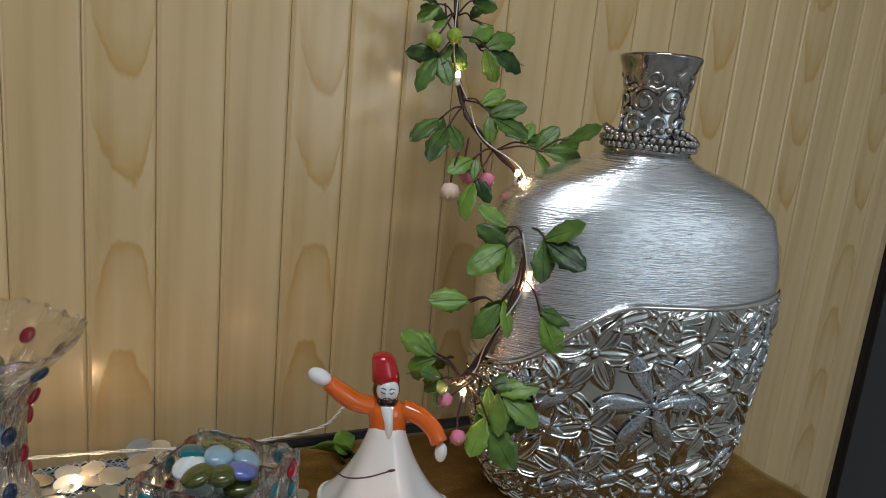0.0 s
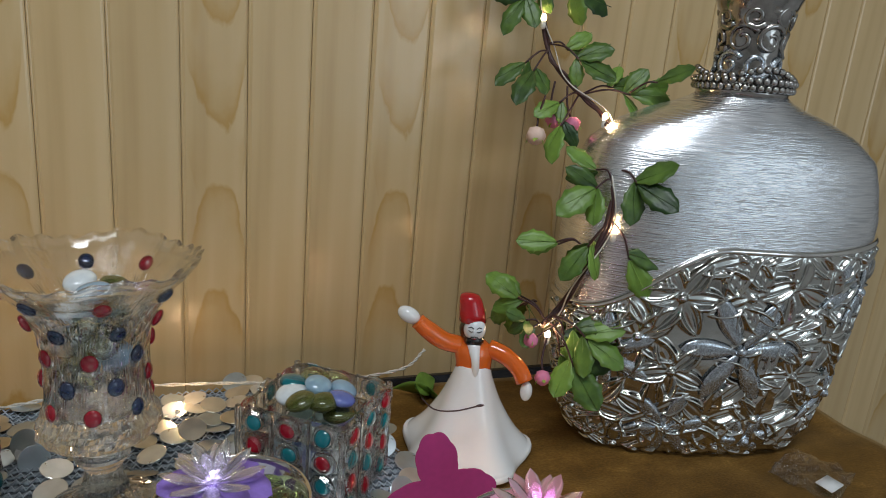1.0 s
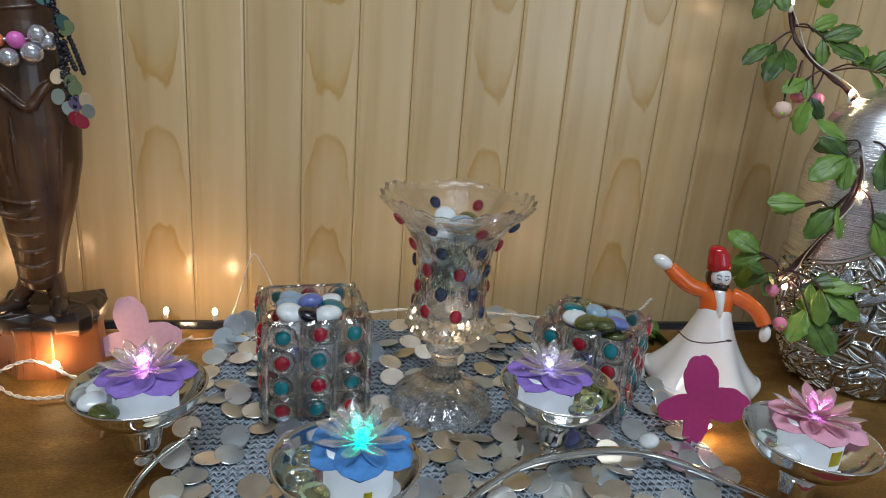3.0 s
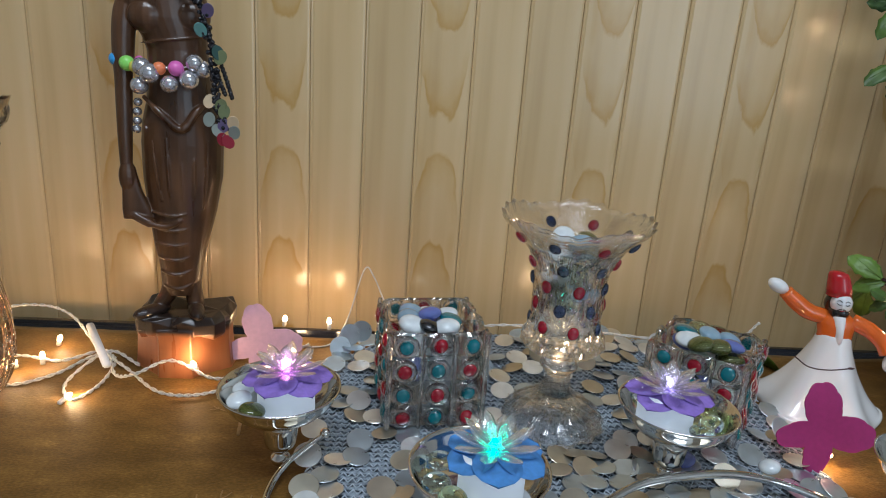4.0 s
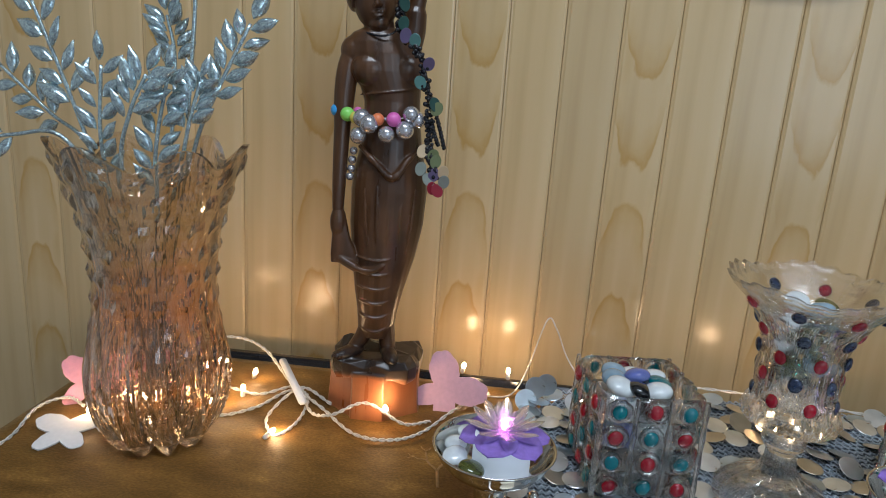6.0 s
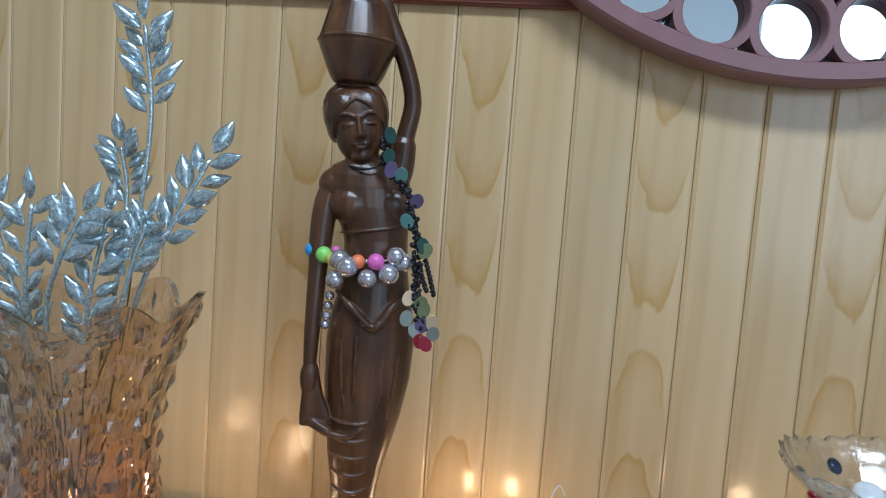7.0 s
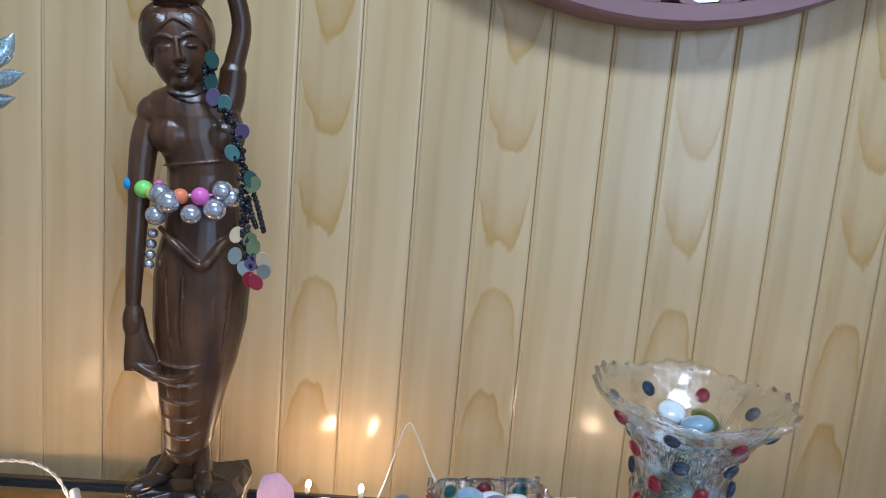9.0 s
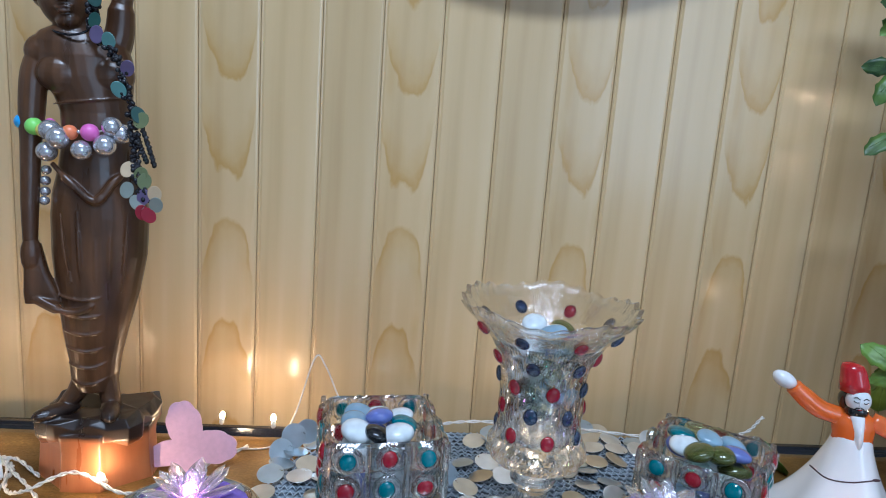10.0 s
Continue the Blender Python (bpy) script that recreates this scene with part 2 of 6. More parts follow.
tone = ramp(amber.nodes, amber.links, math_node(amber.nodes, amber.links, "MULTIPLY", tone_z.outputs[2], 3.5), ((0.0, (0.998, 0.95, 0.87)), (0.25, (0.995, 0.80, 0.63)), (0.5, (0.97, 0.69, 0.50)), (0.7, (0.88, 0.76, 0.60)), (0.95, (0.87, 0.74, 0.60))))
amber.links.new(tone, amber.nodes["Principled BSDF"].inputs["Base Color"])
M["plastic"] = glass("clear_plastic", (0.98, 0.98, 1.0), 0.10, 1.3, 0.5, 60, alpha=0.40)
M["crystal"] = plain("crystal_petal", (0.93, 0.93, 0.99), 0.06, var=0.05, bumps=0.05, Transmission_Weight=0.90, IOR=1.35, Coat_Weight=1.0, Alpha=0.62)
M["crystal_pink"] = plain("crystal_petal_pink", (0.92, 0.55, 0.60), 0.10, var=0.05, bumps=0.05, Transmission_Weight=0.7, IOR=1.3, Coat_Weight=0.6)
for key, c in (("red", (0.46, 0.003, 0.022)), ("teal", (0.005, 0.24, 0.29)), ("navy", (0.012, 0.035, 0.11)), ("olive", (0.12, 0.14, 0.03)),
               ("milk", (0.75, 0.80, 0.84)), ("sky", (0.42, 0.62, 0.78)), ("violet", (0.22, 0.28, 0.72)), ("ink", (0.008, 0.010, 0.012)),
               ("lime", (0.42, 0.50, 0.22)), ("mint", (0.52, 0.66, 0.60))):
    M[key] = plain("gem_" + key, c, 0.06, var=0.25, scale=90, bumps=0.0, rough_var=0.03, Coat_Weight=0.8, Transmission_Weight=0.45 if key in ("red", "teal", "navy", "olive", "sky", "violet") else 0.0)
M["mint"], M["lime"] = glass("mint_glass", (0.78, 0.92, 0.84), 0.03, 1.4, 0.3, 120), glass("lime_glass", (0.72, 0.82, 0.48), 0.03, 1.4, 0.3, 120)
M["sequin"] = plain("satin_sequin", (0.80, 0.82, 0.82), 0.30, 0.85, var=0.2, scale=50, bumps=0.05)
M["crochet"] = crochet("crochet_yarn")
# candle body emits faintly, standing in for LED light spreading through the plastic
M["wax"] = plain("white_plastic_candle", (0.86, 0.89, 0.93), 0.45, var=0.06, scale=30, Subsurface_Weight=0.3, Subsurface_Radius=(0.01, 0.01, 0.012), Emission_Color=(0.75, 0.88, 1.0, 1), Emission_Strength=0.24)
M["purple"] = plain("purple_felt", (0.26, 0.16, 0.54), 0.8, scale=200)
M["blue"] = plain("blue_felt", (0.07, 0.23, 0.55), 0.8, scale=200)
M["pinkfelt"] = plain("pink_felt", (0.72, 0.36, 0.48), 0.8, var=0.1, scale=200)
M["pinkpale"] = plain("pale_pink_felt", (0.70, 0.43, 0.54), 0.8, var=0.1, scale=200)
M["palevelvet"] = plain("pale_velvet", (0.29, 0.160, 0.050), 0.7, var=0.3, scale=300)
M["magenta"] = plain("magenta_felt", (0.42, 0.035, 0.17), 0.85, var=0.12, scale=200)
M["whitefelt"] = plain("white_felt", (0.74, 0.74, 0.74), 0.85, var=0.06, scale=200)
M["yellow"] = plain("yellow_sticker", (0.75, 0.62, 0.02), 0.5)
M["cord"] = plain("white_twisted_cord", (0.66, 0.63, 0.57), 0.35, var=0.3, scale=400, bumps=0.4)
M["porcelain"] = plain("white_porcelain", (0.80, 0.80, 0.80), 0.12, var=0.03, scale=20, bumps=0, Coat_Weight=0.6)
M["orange"] = plain("orange_glaze", (0.70, 0.13, 0.015), 0.15, var=0.15, scale=40, bumps=0, Coat_Weight=0.6)
M["red_glaze"] = plain("red_glaze", (0.42, 0.006, 0.012), 0.15, var=0.15, scale=40, bumps=0, Coat_Weight=0.6)
M["black_glaze"] = plain("black_glaze", (0.01, 0.01, 0.01), 0.15, bumps=0, Coat_Weight=0.6)
M["leaf"] = leafy("silk_leaf", (0.014, 0.045, 0.008), (0.17, 0.30, 0.045))
M["stem"] = plain("brown_stem", (0.050, 0.018, 0.018), 0.5)
M["calyx"] = plain("yellow_green_calyx", (0.30, 0.42, 0.05), 0.6)
M["bud"] = plain("pink_bud", (0.72, 0.22, 0.36), 0.7)
M["budcream"] = plain("cream_bud", (0.80, 0.58, 0.48), 0.7)
M["pearl"] = plain("grey_pearl", (0.62, 0.62, 0.66), 0.15, 0.75, var=0.05, bumps=0)
M["blackbead"] = plain("black_bead", (0.01, 0.01, 0.014), 0.2, bumps=0)
for key, c in (("b_blue", (0.06, 0.35, 0.75)), ("b_green", (0.30, 0.75, 0.15)), ("b_yellow", (0.72, 0.62, 0.12)), ("b_orange", (0.85, 0.24, 0.10)), ("b_pink", (0.75, 0.16, 0.50))):
    M[key] = plain(key, c, 0.3, var=0.06)
for key, c in (("s_green", (0.15, 0.18, 0.08)), ("s_teal", (0.12, 0.27, 0.26)), ("s_purple", (0.13, 0.10, 0.20)), ("s_cream", (0.56, 0.42, 0.26)), ("s_grey", (0.24, 0.27, 0.24)), ("s_red", (0.28, 0.012, 0.03)), ("s_dark", (0.015, 0.06, 0.05))):
    M[key] = plain(key, c, 0.42, 0.1, var=0.1)
M["bulb"] = glow("warm_bulb", (1.0, 0.66, 0.34), 120)
M["led_pink"] = glow("pink_led", (0.95, 0.28, 0.75), 8)
M["led_green"] = glow("green_led", (0.02, 0.95, 0.50), 9)
M["led_violet"] = glow("violet_led", (0.55, 0.36, 1.0), 9)
M["led_lilac"] = glow("lilac_led", (0.70, 0.60, 1.0), 2.5)
M["daylight"] = glow("bright_sky", (0.80, 0.92, 1.0), 0.36)
M["tint_face"] = plain("glazed_face", (0.72, 0.74, 0.76), 0.15, var=0.03, bumps=0)


# ---- mesh helpers ----
def link_mesh(name, bm, material, parent=None, smooth=True):
    me = bpy.data.meshes.new(name)
    bmesh.ops.recalc_face_normals(bm, faces=bm.faces)
    bm.to_mesh(me)
    bm.free()
    for mt in (material if isinstance(material, (list, tuple)) else (material,)):
        me.materials.append(mt)
    if smooth:
        for f in me.polygons:
            f.use_smooth = True
    ob = new(name, me)
    ob.parent = parent
    return ob


def part(name, bm, material, parent, label="", smooth=True):
    ob = link_mesh(name, bm, material, parent, smooth)
    return tagged(ob, label)


def thing(name, label, category, m=None, group=""):
    ob = new(name)
    ob.empty_display_size = 0.02
    if m is not None:
        ob.matrix_world = m
    return tagged(ob, label, category, group)


def structure(name, bm, material, label="", smooth=False):
    return tagged(link_mesh(name, bm, material, None, smooth), label, kind="structure")


def box(bm, lo, hi, bevel=0.0, mat=0):
    c = [(a + b) / 2 for a, b in zip(lo, hi)]
    s = [b - a for a, b in zip(lo, hi)]
    r = bmesh.ops.create_cube(bm, size=1, matrix=Matrix.Translation(c) @ Matrix.Diagonal((*s, 1)))
    if bevel:
        edges = list({e for v in r["verts"] for e in v.link_edges})
        bmesh.ops.bevel(bm, geom=edges, offset=bevel, segments=2, affect="EDGES")
    return bm


def rings(bm, sections, close=True, caps=True, mat=0):
    """A skin over closed loops of points, all of one length."""
    loops = [[bm.verts.new(p) for p in s] for s in sections]
    n = len(loops[0])
    for a, b in zip(loops, loops[1:]):
        for i in range(n if close else n - 1):
            f = bm.faces.new((a[i], a[(i + 1) % n], b[(i + 1) % n], b[i]))
            f.material_index = mat
    if caps:
        for lp in (loops[0][::-1], loops[-1]):
            f = bm.faces.new(lp)
            f.material_index = mat
    return bm


def lathe(bm, profile, seg=48, wave=None, caps=False, mat=0):
    """profile: (r, z); wave(angle, r, z) gives a changed r, z."""
    out = []
    for r, z in profile:
        ring = []
        for i in range(seg):
            a = 2 * math.pi * i / seg
            rr, zz = wave(a, r, z) if wave else (r, z)
            ring.append((rr * math.cos(a), rr * math.sin(a), zz))
        out.append(ring)
    return rings(bm, out, caps=caps, mat=mat)


def loft(bm, sections, seg=20, mat=0, power=2.0):
    """sections: (cx, cy, z, rx, ry)."""
    out = []
    for cx, cy, z, rx, ry in sections:
        ring = []
        for i in range(seg):
            a = 2 * math.pi * i / seg
            c, s = math.cos(a), math.sin(a)
            ring.append((cx + rx * math.copysign(abs(c) ** (2 / power), c), cy + ry * math.copysign(abs(s) ** (2 / power), s), z))
        out.append(ring)
    return rings(bm, out, mat=mat)


def tube(bm, points, radius, seg=8, mat=0, caps=True):
    pts = [Vector(p) for p in points]
    rad = radius if isinstance(radius, (list, tuple)) else [radius] * len(pts)
    out, side = [], None
    for i, p in enumerate(pts):
        t = (pts[min(i + 1, len(pts) - 1)] - pts[max(i - 1, 0)]).normalized()
        if side is None:
            side = t.orthogonal().normalized()
        side = (side - t * side.dot(t)).normalized()
        up = t.cross(side)
        out.append([p + (side * math.cos(2 * math.pi * k / seg) + up * math.sin(2 * math.pi * k / seg)) * rad[i] for k in range(seg)])
    return rings(bm, out, mat=mat, caps=caps)


def spline(points, steps=8):
    """Catmull-Rom through the points."""
    p = [Vector(q) for q in points]
    p = [p[0] * 2 - p[1]] + p + [p[-1] * 2 - p[-2]]
    out = []
    for i in range(1, len(p) - 2):
        for k in range(steps):
            t = k / steps
            out.append(0.5 * (2 * p[i] + (p[i + 1] - p[i - 1]) * t + (2 * p[i - 1] - 5 * p[i] + 4 * p[i + 1] - p[i + 2]) * t * t
                              + (3 * p[i] - p[i - 1] - 3 * p[i + 1] + p[i + 2]) * t ** 3))
    out.append(p[-2])
    return out


def ball(bm, center, radii, seg=16, rows=10, turn=None, mat=0):
    m = Matrix.Translation(center) @ (turn.to_4x4() if turn else Matrix()) @ Matrix.Diagonal((*radii, 1))
    r = bmesh.ops.create_uvsphere(bm, u_segments=seg, v_segments=rows, radius=1, matrix=m)
    for f in {f for v in r["verts"] for f in v.link_faces}:
        f.material_index = mat
    return bm


def petal_mesh(bm, length, width, thick, m=None, curl=0.0, tip=0.8, rows=6, mat=0, full=1.0):
    """A pointed leaf or petal along +x from the origin, with thickness."""
    m = m or Matrix()
    top, bot = [], []
    for i in range(rows + 1):
        t = i / rows
        w = width * 0.5 * max(0.0, math.sin(math.pi * t ** tip)) ** full + (0.02 * width if 0 < i < rows else 0)
        z = curl * length * t * t
        a, b = [], []
        for s in (-1, -0.5, 0, 0.5, 1):
            h = thick * (1 - 0.9 * s * s) * (0.25 + 0.75 * math.sin(math.pi * min(1, t * 0.9 + 0.08)))
            lift = abs(s) * 0.06 * width
            a.append(bm.verts.new(m @ Vector((length * t, w * s, z + h + lift))))
            b.append(bm.verts.new(m @ Vector((length * t, w * s, z - 0.3 * h + lift))))
        top.append(a)
        bot.append(b)
    faces = []
    for g, flip in ((top, False), (bot, True)):
        for r0, r1 in zip(g, g[1:]):
            for i in range(4):
                q = (r0[i], r1[i], r1[i + 1], r0[i + 1])
                faces.append(bm.faces.new(q[::-1] if flip else q))
    for i in range(rows):
        faces.append(bm.faces.new((top[i][0], bot[i][0], bot[i + 1][0], top[i + 1][0])))
        faces.append(bm.faces.new((top[i][4], top[i + 1][4], bot[i + 1][4], bot[i][4])))
    for f in faces:
        f.material_index = mat
    return bm


def share(name, mesh, m, parent, material=None, label=""):
    """One more object on a shared mesh."""
    ob = new(name, mesh)
    ob.parent = parent
    ob.matrix_basis = m
    if material is not None:
        ob.material_slots[0].link = "OBJECT"
        ob.material_slots[0].material = material
    return tagged(ob, label)


def mesh_of(name, bm, material, smooth=True):
    me = bpy.data.meshes.new(name)
    bmesh.ops.recalc_face_normals(bm, faces=bm.faces)
    bm.to_mesh(me)
    bm.free()
    me.materials.append(material)
    if smooth:
        for f in me.polygons:
            f.use_smooth = True
    return me


def frame_along(x_axis, normal):
    """A turn whose x runs along x_axis and whose z is nearest to normal."""
    x = Vector(x_axis).normalized()
    z = Vector(normal)
    z = (z - x * z.dot(x)).normalized()
    y = z.cross(x)
    return Matrix((x, y, z)).transposed()


# ---- setting ----
PITCH, X0 = 0.0643, -0.2828
WALL_L, WALL_R = X0 - 15 * PITCH, 1.60
ROOM = (-1.9, 2.4, -3.2)

wall_north = structure("wall_north", box(bmesh.new(), (ROOM[0], 0.004, FLOOR), (WALL_R, 0.10, CEIL)), M["groove"], "back wall clad in narrow glossy pine-print boards")
structure("wall_recess", box(bmesh.new(), (WALL_R + 0.001, -0.015, FLOOR), (ROOM[1], 0.10, CEIL)), M["black"], "dark panel at the end of the boarded wall")
structure("wall_west", box(bmesh.new(), (ROOM[0] - 0.1, ROOM[2], FLOOR), (ROOM[0], 0.10, CEIL)), M["paint"], "plain white wall")
structure("wall_east", box(bmesh.new(), (ROOM[1], ROOM[2], FLOOR), (ROOM[1] + 0.1, 0.10, CEIL)), M["paint"], "plain white wall")
WIN = (0.20, 2.20, 0.0, 1.70)
bm = box(bmesh.new(), (ROOM[0], ROOM[2] - 0.1, FLOOR), (WIN[0], ROOM[2], CEIL))
box(bm, (WIN[1], ROOM[2] - 0.1, FLOOR), (ROOM[1], ROOM[2], CEIL))
box(bm, (WIN[0], ROOM[2] - 0.1, FLOOR), (WIN[1], ROOM[2], WIN[2]))
box(bm, (WIN[0], ROOM[2] - 0.1, WIN[3]), (WIN[1], ROOM[2], CEIL))
structure("wall_south", bm, M["paint"], "plain white wall with a wide window")
bm = bmesh.new()
for x in (WIN[0], (WIN[0] + WIN[1]) / 2 - 0.02, WIN[1] - 0.04):
    box(bm, (x, ROOM[2] - 0.07, WIN[2]), (x + 0.04, ROOM[2] - 0.03, WIN[3]), 0.004)
for z in (WIN[2], WIN[3] - 0.04):
    box(bm, (WIN[0] + 0.041, ROOM[2] - 0.068, z), (WIN[1] - 0.041, ROOM[2] - 0.032, z + 0.04), 0.004)
structure("window_1", bm, M["paint"], "white window frame")
structure("backdrop", box(bmesh.new(), (WIN[0] - 0.6, ROOM[2] - 0.5, WIN[2] - 0.6), (WIN[1] + 0.6, ROOM[2] - 0.48, WIN[3] + 0.6)), M["daylight"], "bright sky outside the window")
structure("floor", box(bmesh.new(), (ROOM[0], ROOM[2], FLOOR - 0.1), (ROOM[1], 0.10, FLOOR)), M["floor"], "grey tiled floor")
structure("ceiling", box(bmesh.new(), (ROOM[0], ROOM[2], CEIL), (ROOM[1], 0.10, CEIL + 0.1)), M["paint"], "white ceiling")

BAND = 0.576
bm = box(bmesh.new(), (ROOM[0], -0.020, BAND + 0.010), (0.26, -0.0003, BAND + 0.085), 0.004)
box(bm, (ROOM[0], -0.027, BAND + 0.025), (0.26, -0.0185, BAND + 0.070), 0.003)
structure("trim", bm, M["black"], "black lacquered rail along the boarded wall")
structure("trim_lower", box(bmesh.new(), (ROOM[0], -0.010, BAND), (0.26, -0.0003, BAND + 0.0095), 0.002), M["redwood"], "thin red-brown bead under the black rail")

lamp_body = thing("ceiling_light", "white linear ceiling lamp", "lamp", pose(0.15, -1.05, CEIL))
part("frame", box(bmesh.new(), (-0.55, -0.08, -0.045), (0.55, 0.08, 0), 0.006), M["paint"], lamp_body, smooth=False)


# ---- table and cloth ----
def make_table():
    ob = thing("side_table", "long side table under a brown cloth", "table")
    x0, x1, y0, y1 = -0.470, 1.000, -0.462, -0.072
    part("tabletop", box(bmesh.new(), (x0, y0, -0.035), (x1, y1, -0.004), 0.006), M["redwood"], ob)
    for x in (x0 + 0.05, x1 - 0.05):
        for y in (y0 + 0.05, y1 - 0.04):
            part("leg", box(bmesh.new(), (x - 0.025, y - 0.025, FLOOR), (x + 0.025, y + 0.025, -0.035), 0.004), M["redwood"], ob)
    # black strip added for the shade in the gap between table and wall
    part("gap_shade_strip", box(bmesh.new(), (x0, y1 + 0.006, -0.045), (x1, y1 + 0.020, 0.009), 0.003), M["black"], ob)
    return ob


def cloth_height(x, y):
    s = 1 / (1 + math.exp(-(x - 0.60) / 0.04)) * 1 / (1 + math.exp(-(-0.30 - y) / -0.05))
    fold = 0.0016 * math.sin(46 * (y + 0.5 * (x - 0.6)) + 5 * noise.noise((x * 4, y * 3, 0)))
    return s * fold + 0.0010 * noise.noise((x * 16, y * 22, 1.0))


def make_cloth():
    x0, x1, y0, y1, r = -0.474, 1.006, -0.468, -0.068, 0.022
    bm = bmesh.new()
    nx, ny = 150, 44
    def place(i, j):
        x = x0 - 0.16 + (x1 - x0 + 0.32) * i / nx
        y = y0 - 0.02 + (y1 - y0 + 0.04) * j / ny
        z = cloth_height(x, y)
        over = max(0, x0 - x, x - x1)
        px = min(max(x, x0), x1)
        if over > 0:
            px += math.copysign(r * (1 - math.exp(-over / r)) * (0.75 + 0.5 * noise.noise((y * 9, 2, 0))), x - 0.2)
            z -= over * (1 - math.exp(-over / r))
        oy = max(0, y0 - y, y - y1)
        py = min(max(y, y0), y1)
        if oy > 0:
            z -= oy * 0.9
            py += math.copysign(0.003, y + 0.25)
        return (px, py, z)
    grid = [[bm.verts.new(place(i, j)) for j in range(ny + 1)] for i in range(nx + 1)]
    for i in range(nx):
        for j in range(ny):
            bm.faces.new((grid[i][j], grid[i + 1][j], grid[i + 1][j + 1], grid[i][j + 1]))
    ob = link_mesh("tablecloth", bm, M["velvet"])
    so = ob.modifiers.new("thickness", "SOLIDIFY")
    so.thickness, so.offset = 0.0025, -1
    return tagged(ob, "brown crushed-velvet cloth spread over the side table", "tablecloth")


make_table()
make_cloth()
# a dark red cloth hangs below the front edge
bm = bmesh.new()
path = [(-0.466, -0.012), (-0.474, -0.012), (-0.50, -0.016), (-0.53, -0.03), (-0.535, -0.1), (-0.535, -0.5)]
cols = []
for i in range(121):
    x = -0.48 + 1.49 * i / 120
    w = 0.006 * math.sin(x * 70) + 0.004 * noise.noise((x * 9, 0, 0))
    cols.append([bm.verts.new((x, y + w * (1 if z < -0.02 else 0), z - 0.004)) for y, z in path])
for a, b in zip(cols, cols[1:]):
    for i in range(len(path) - 1):
        bm.faces.new((a[i], b[i], b[i + 1], a[i + 1]))
ob = link_mesh("front_cloth", bm, M["redcloth"])
ob.modifiers.new("thickness", "SOLIDIFY").thickness = 0.002
tagged(ob, "dark red cloth hanging along the table's front", "cloth")


# ---- mirror ----
def make_mirror():
    cx, cz, y = 0.262, 0.931, -0.030
    ob = thing("wall_mirror", "round mirror in a dusty-rose pierced lattice frame", "mirror", pose(cx, y, cz, 90))
    # local z runs towards the room
    def ring(name, r0, r1, d0, d1, m, cxy=(0, 0), seg=96):
        bm = bmesh.new()
        lathe(bm, [(r0, d0), (r0, d1 - 0.002), (r0 + 0.002, d1), (r1 - 0.003, d1), (r1, d1 - 0.003), (r1, d0), (r0, d0)], seg)
        bmesh.ops.translate(bm, verts=bm.verts, vec=(*cxy, 0))
        return part(name, bm, m, ob, smooth=False)
    ring("rim", 0.403, 0.422, -0.026, 0.010, M["rose"], seg=128)
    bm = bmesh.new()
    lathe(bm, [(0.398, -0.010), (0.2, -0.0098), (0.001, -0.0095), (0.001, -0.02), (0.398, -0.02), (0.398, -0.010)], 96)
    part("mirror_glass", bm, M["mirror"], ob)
    # pierced lattice, one cell for each round hole
    for rad, hole, r_in, r_out in ((0.3725, 0.0313, 0.3395, 0.4035), (0.3095, 0.0257, 0.2725, 0.3395)):
        n, bands = 64, []
        half = math.pi / 32
        def edge(phi):
            """How far the cell reaches from the hole's centre."""
            far = hole + 0.0095
            for i in range(400):
                d = hole + 0.0095 * (i + 1) / 400
                px, py = rad + d * math.cos(phi), d * math.sin(phi)
                r, a = math.hypot(px, py), math.atan2(py, px)
                if r > r_out or r < r_in or abs(a) > half:
                    far = hole + 0.0095 * (i + 1) / 400
                    break
            return max(far, hole + 0.0015)
        phis = [2 * math.pi * i / n for i in range(n)]
        def band(f, z):
            return [(f(p) * math.cos(p), f(p) * math.sin(p), z) for p in phis]
        bm = bmesh.new()
        rings(bm, [band(lambda p: hole, -0.0095), band(lambda p: hole, 0.0075), band(lambda p: hole + 0.0012, 0.009), band(edge, 0.009), band(edge, -0.0095), band(lambda p: hole, -0.0095)], caps=False)
        me = mesh_of("lattice_cell", bm, M["rose"], False)
        for k in range(32):
            a = 2 * math.pi * (k + 0.62) / 32 - math.pi / 2
            share("lattice_cell", me, pose(0, 0, 0, 0, 0, math.degrees(a)) @ pose(rad, 0, 0), ob)
    ring("inner_rim", 0.255, 0.273, -0.0095, 0.008, M["rose"])
    bm = box(bmesh.new(), (-0.02, -0.02, -0.029), (0.02, 0.02, -0.02))
    part("bracket", bm, M["black"], ob)
    return ob


make_mirror()


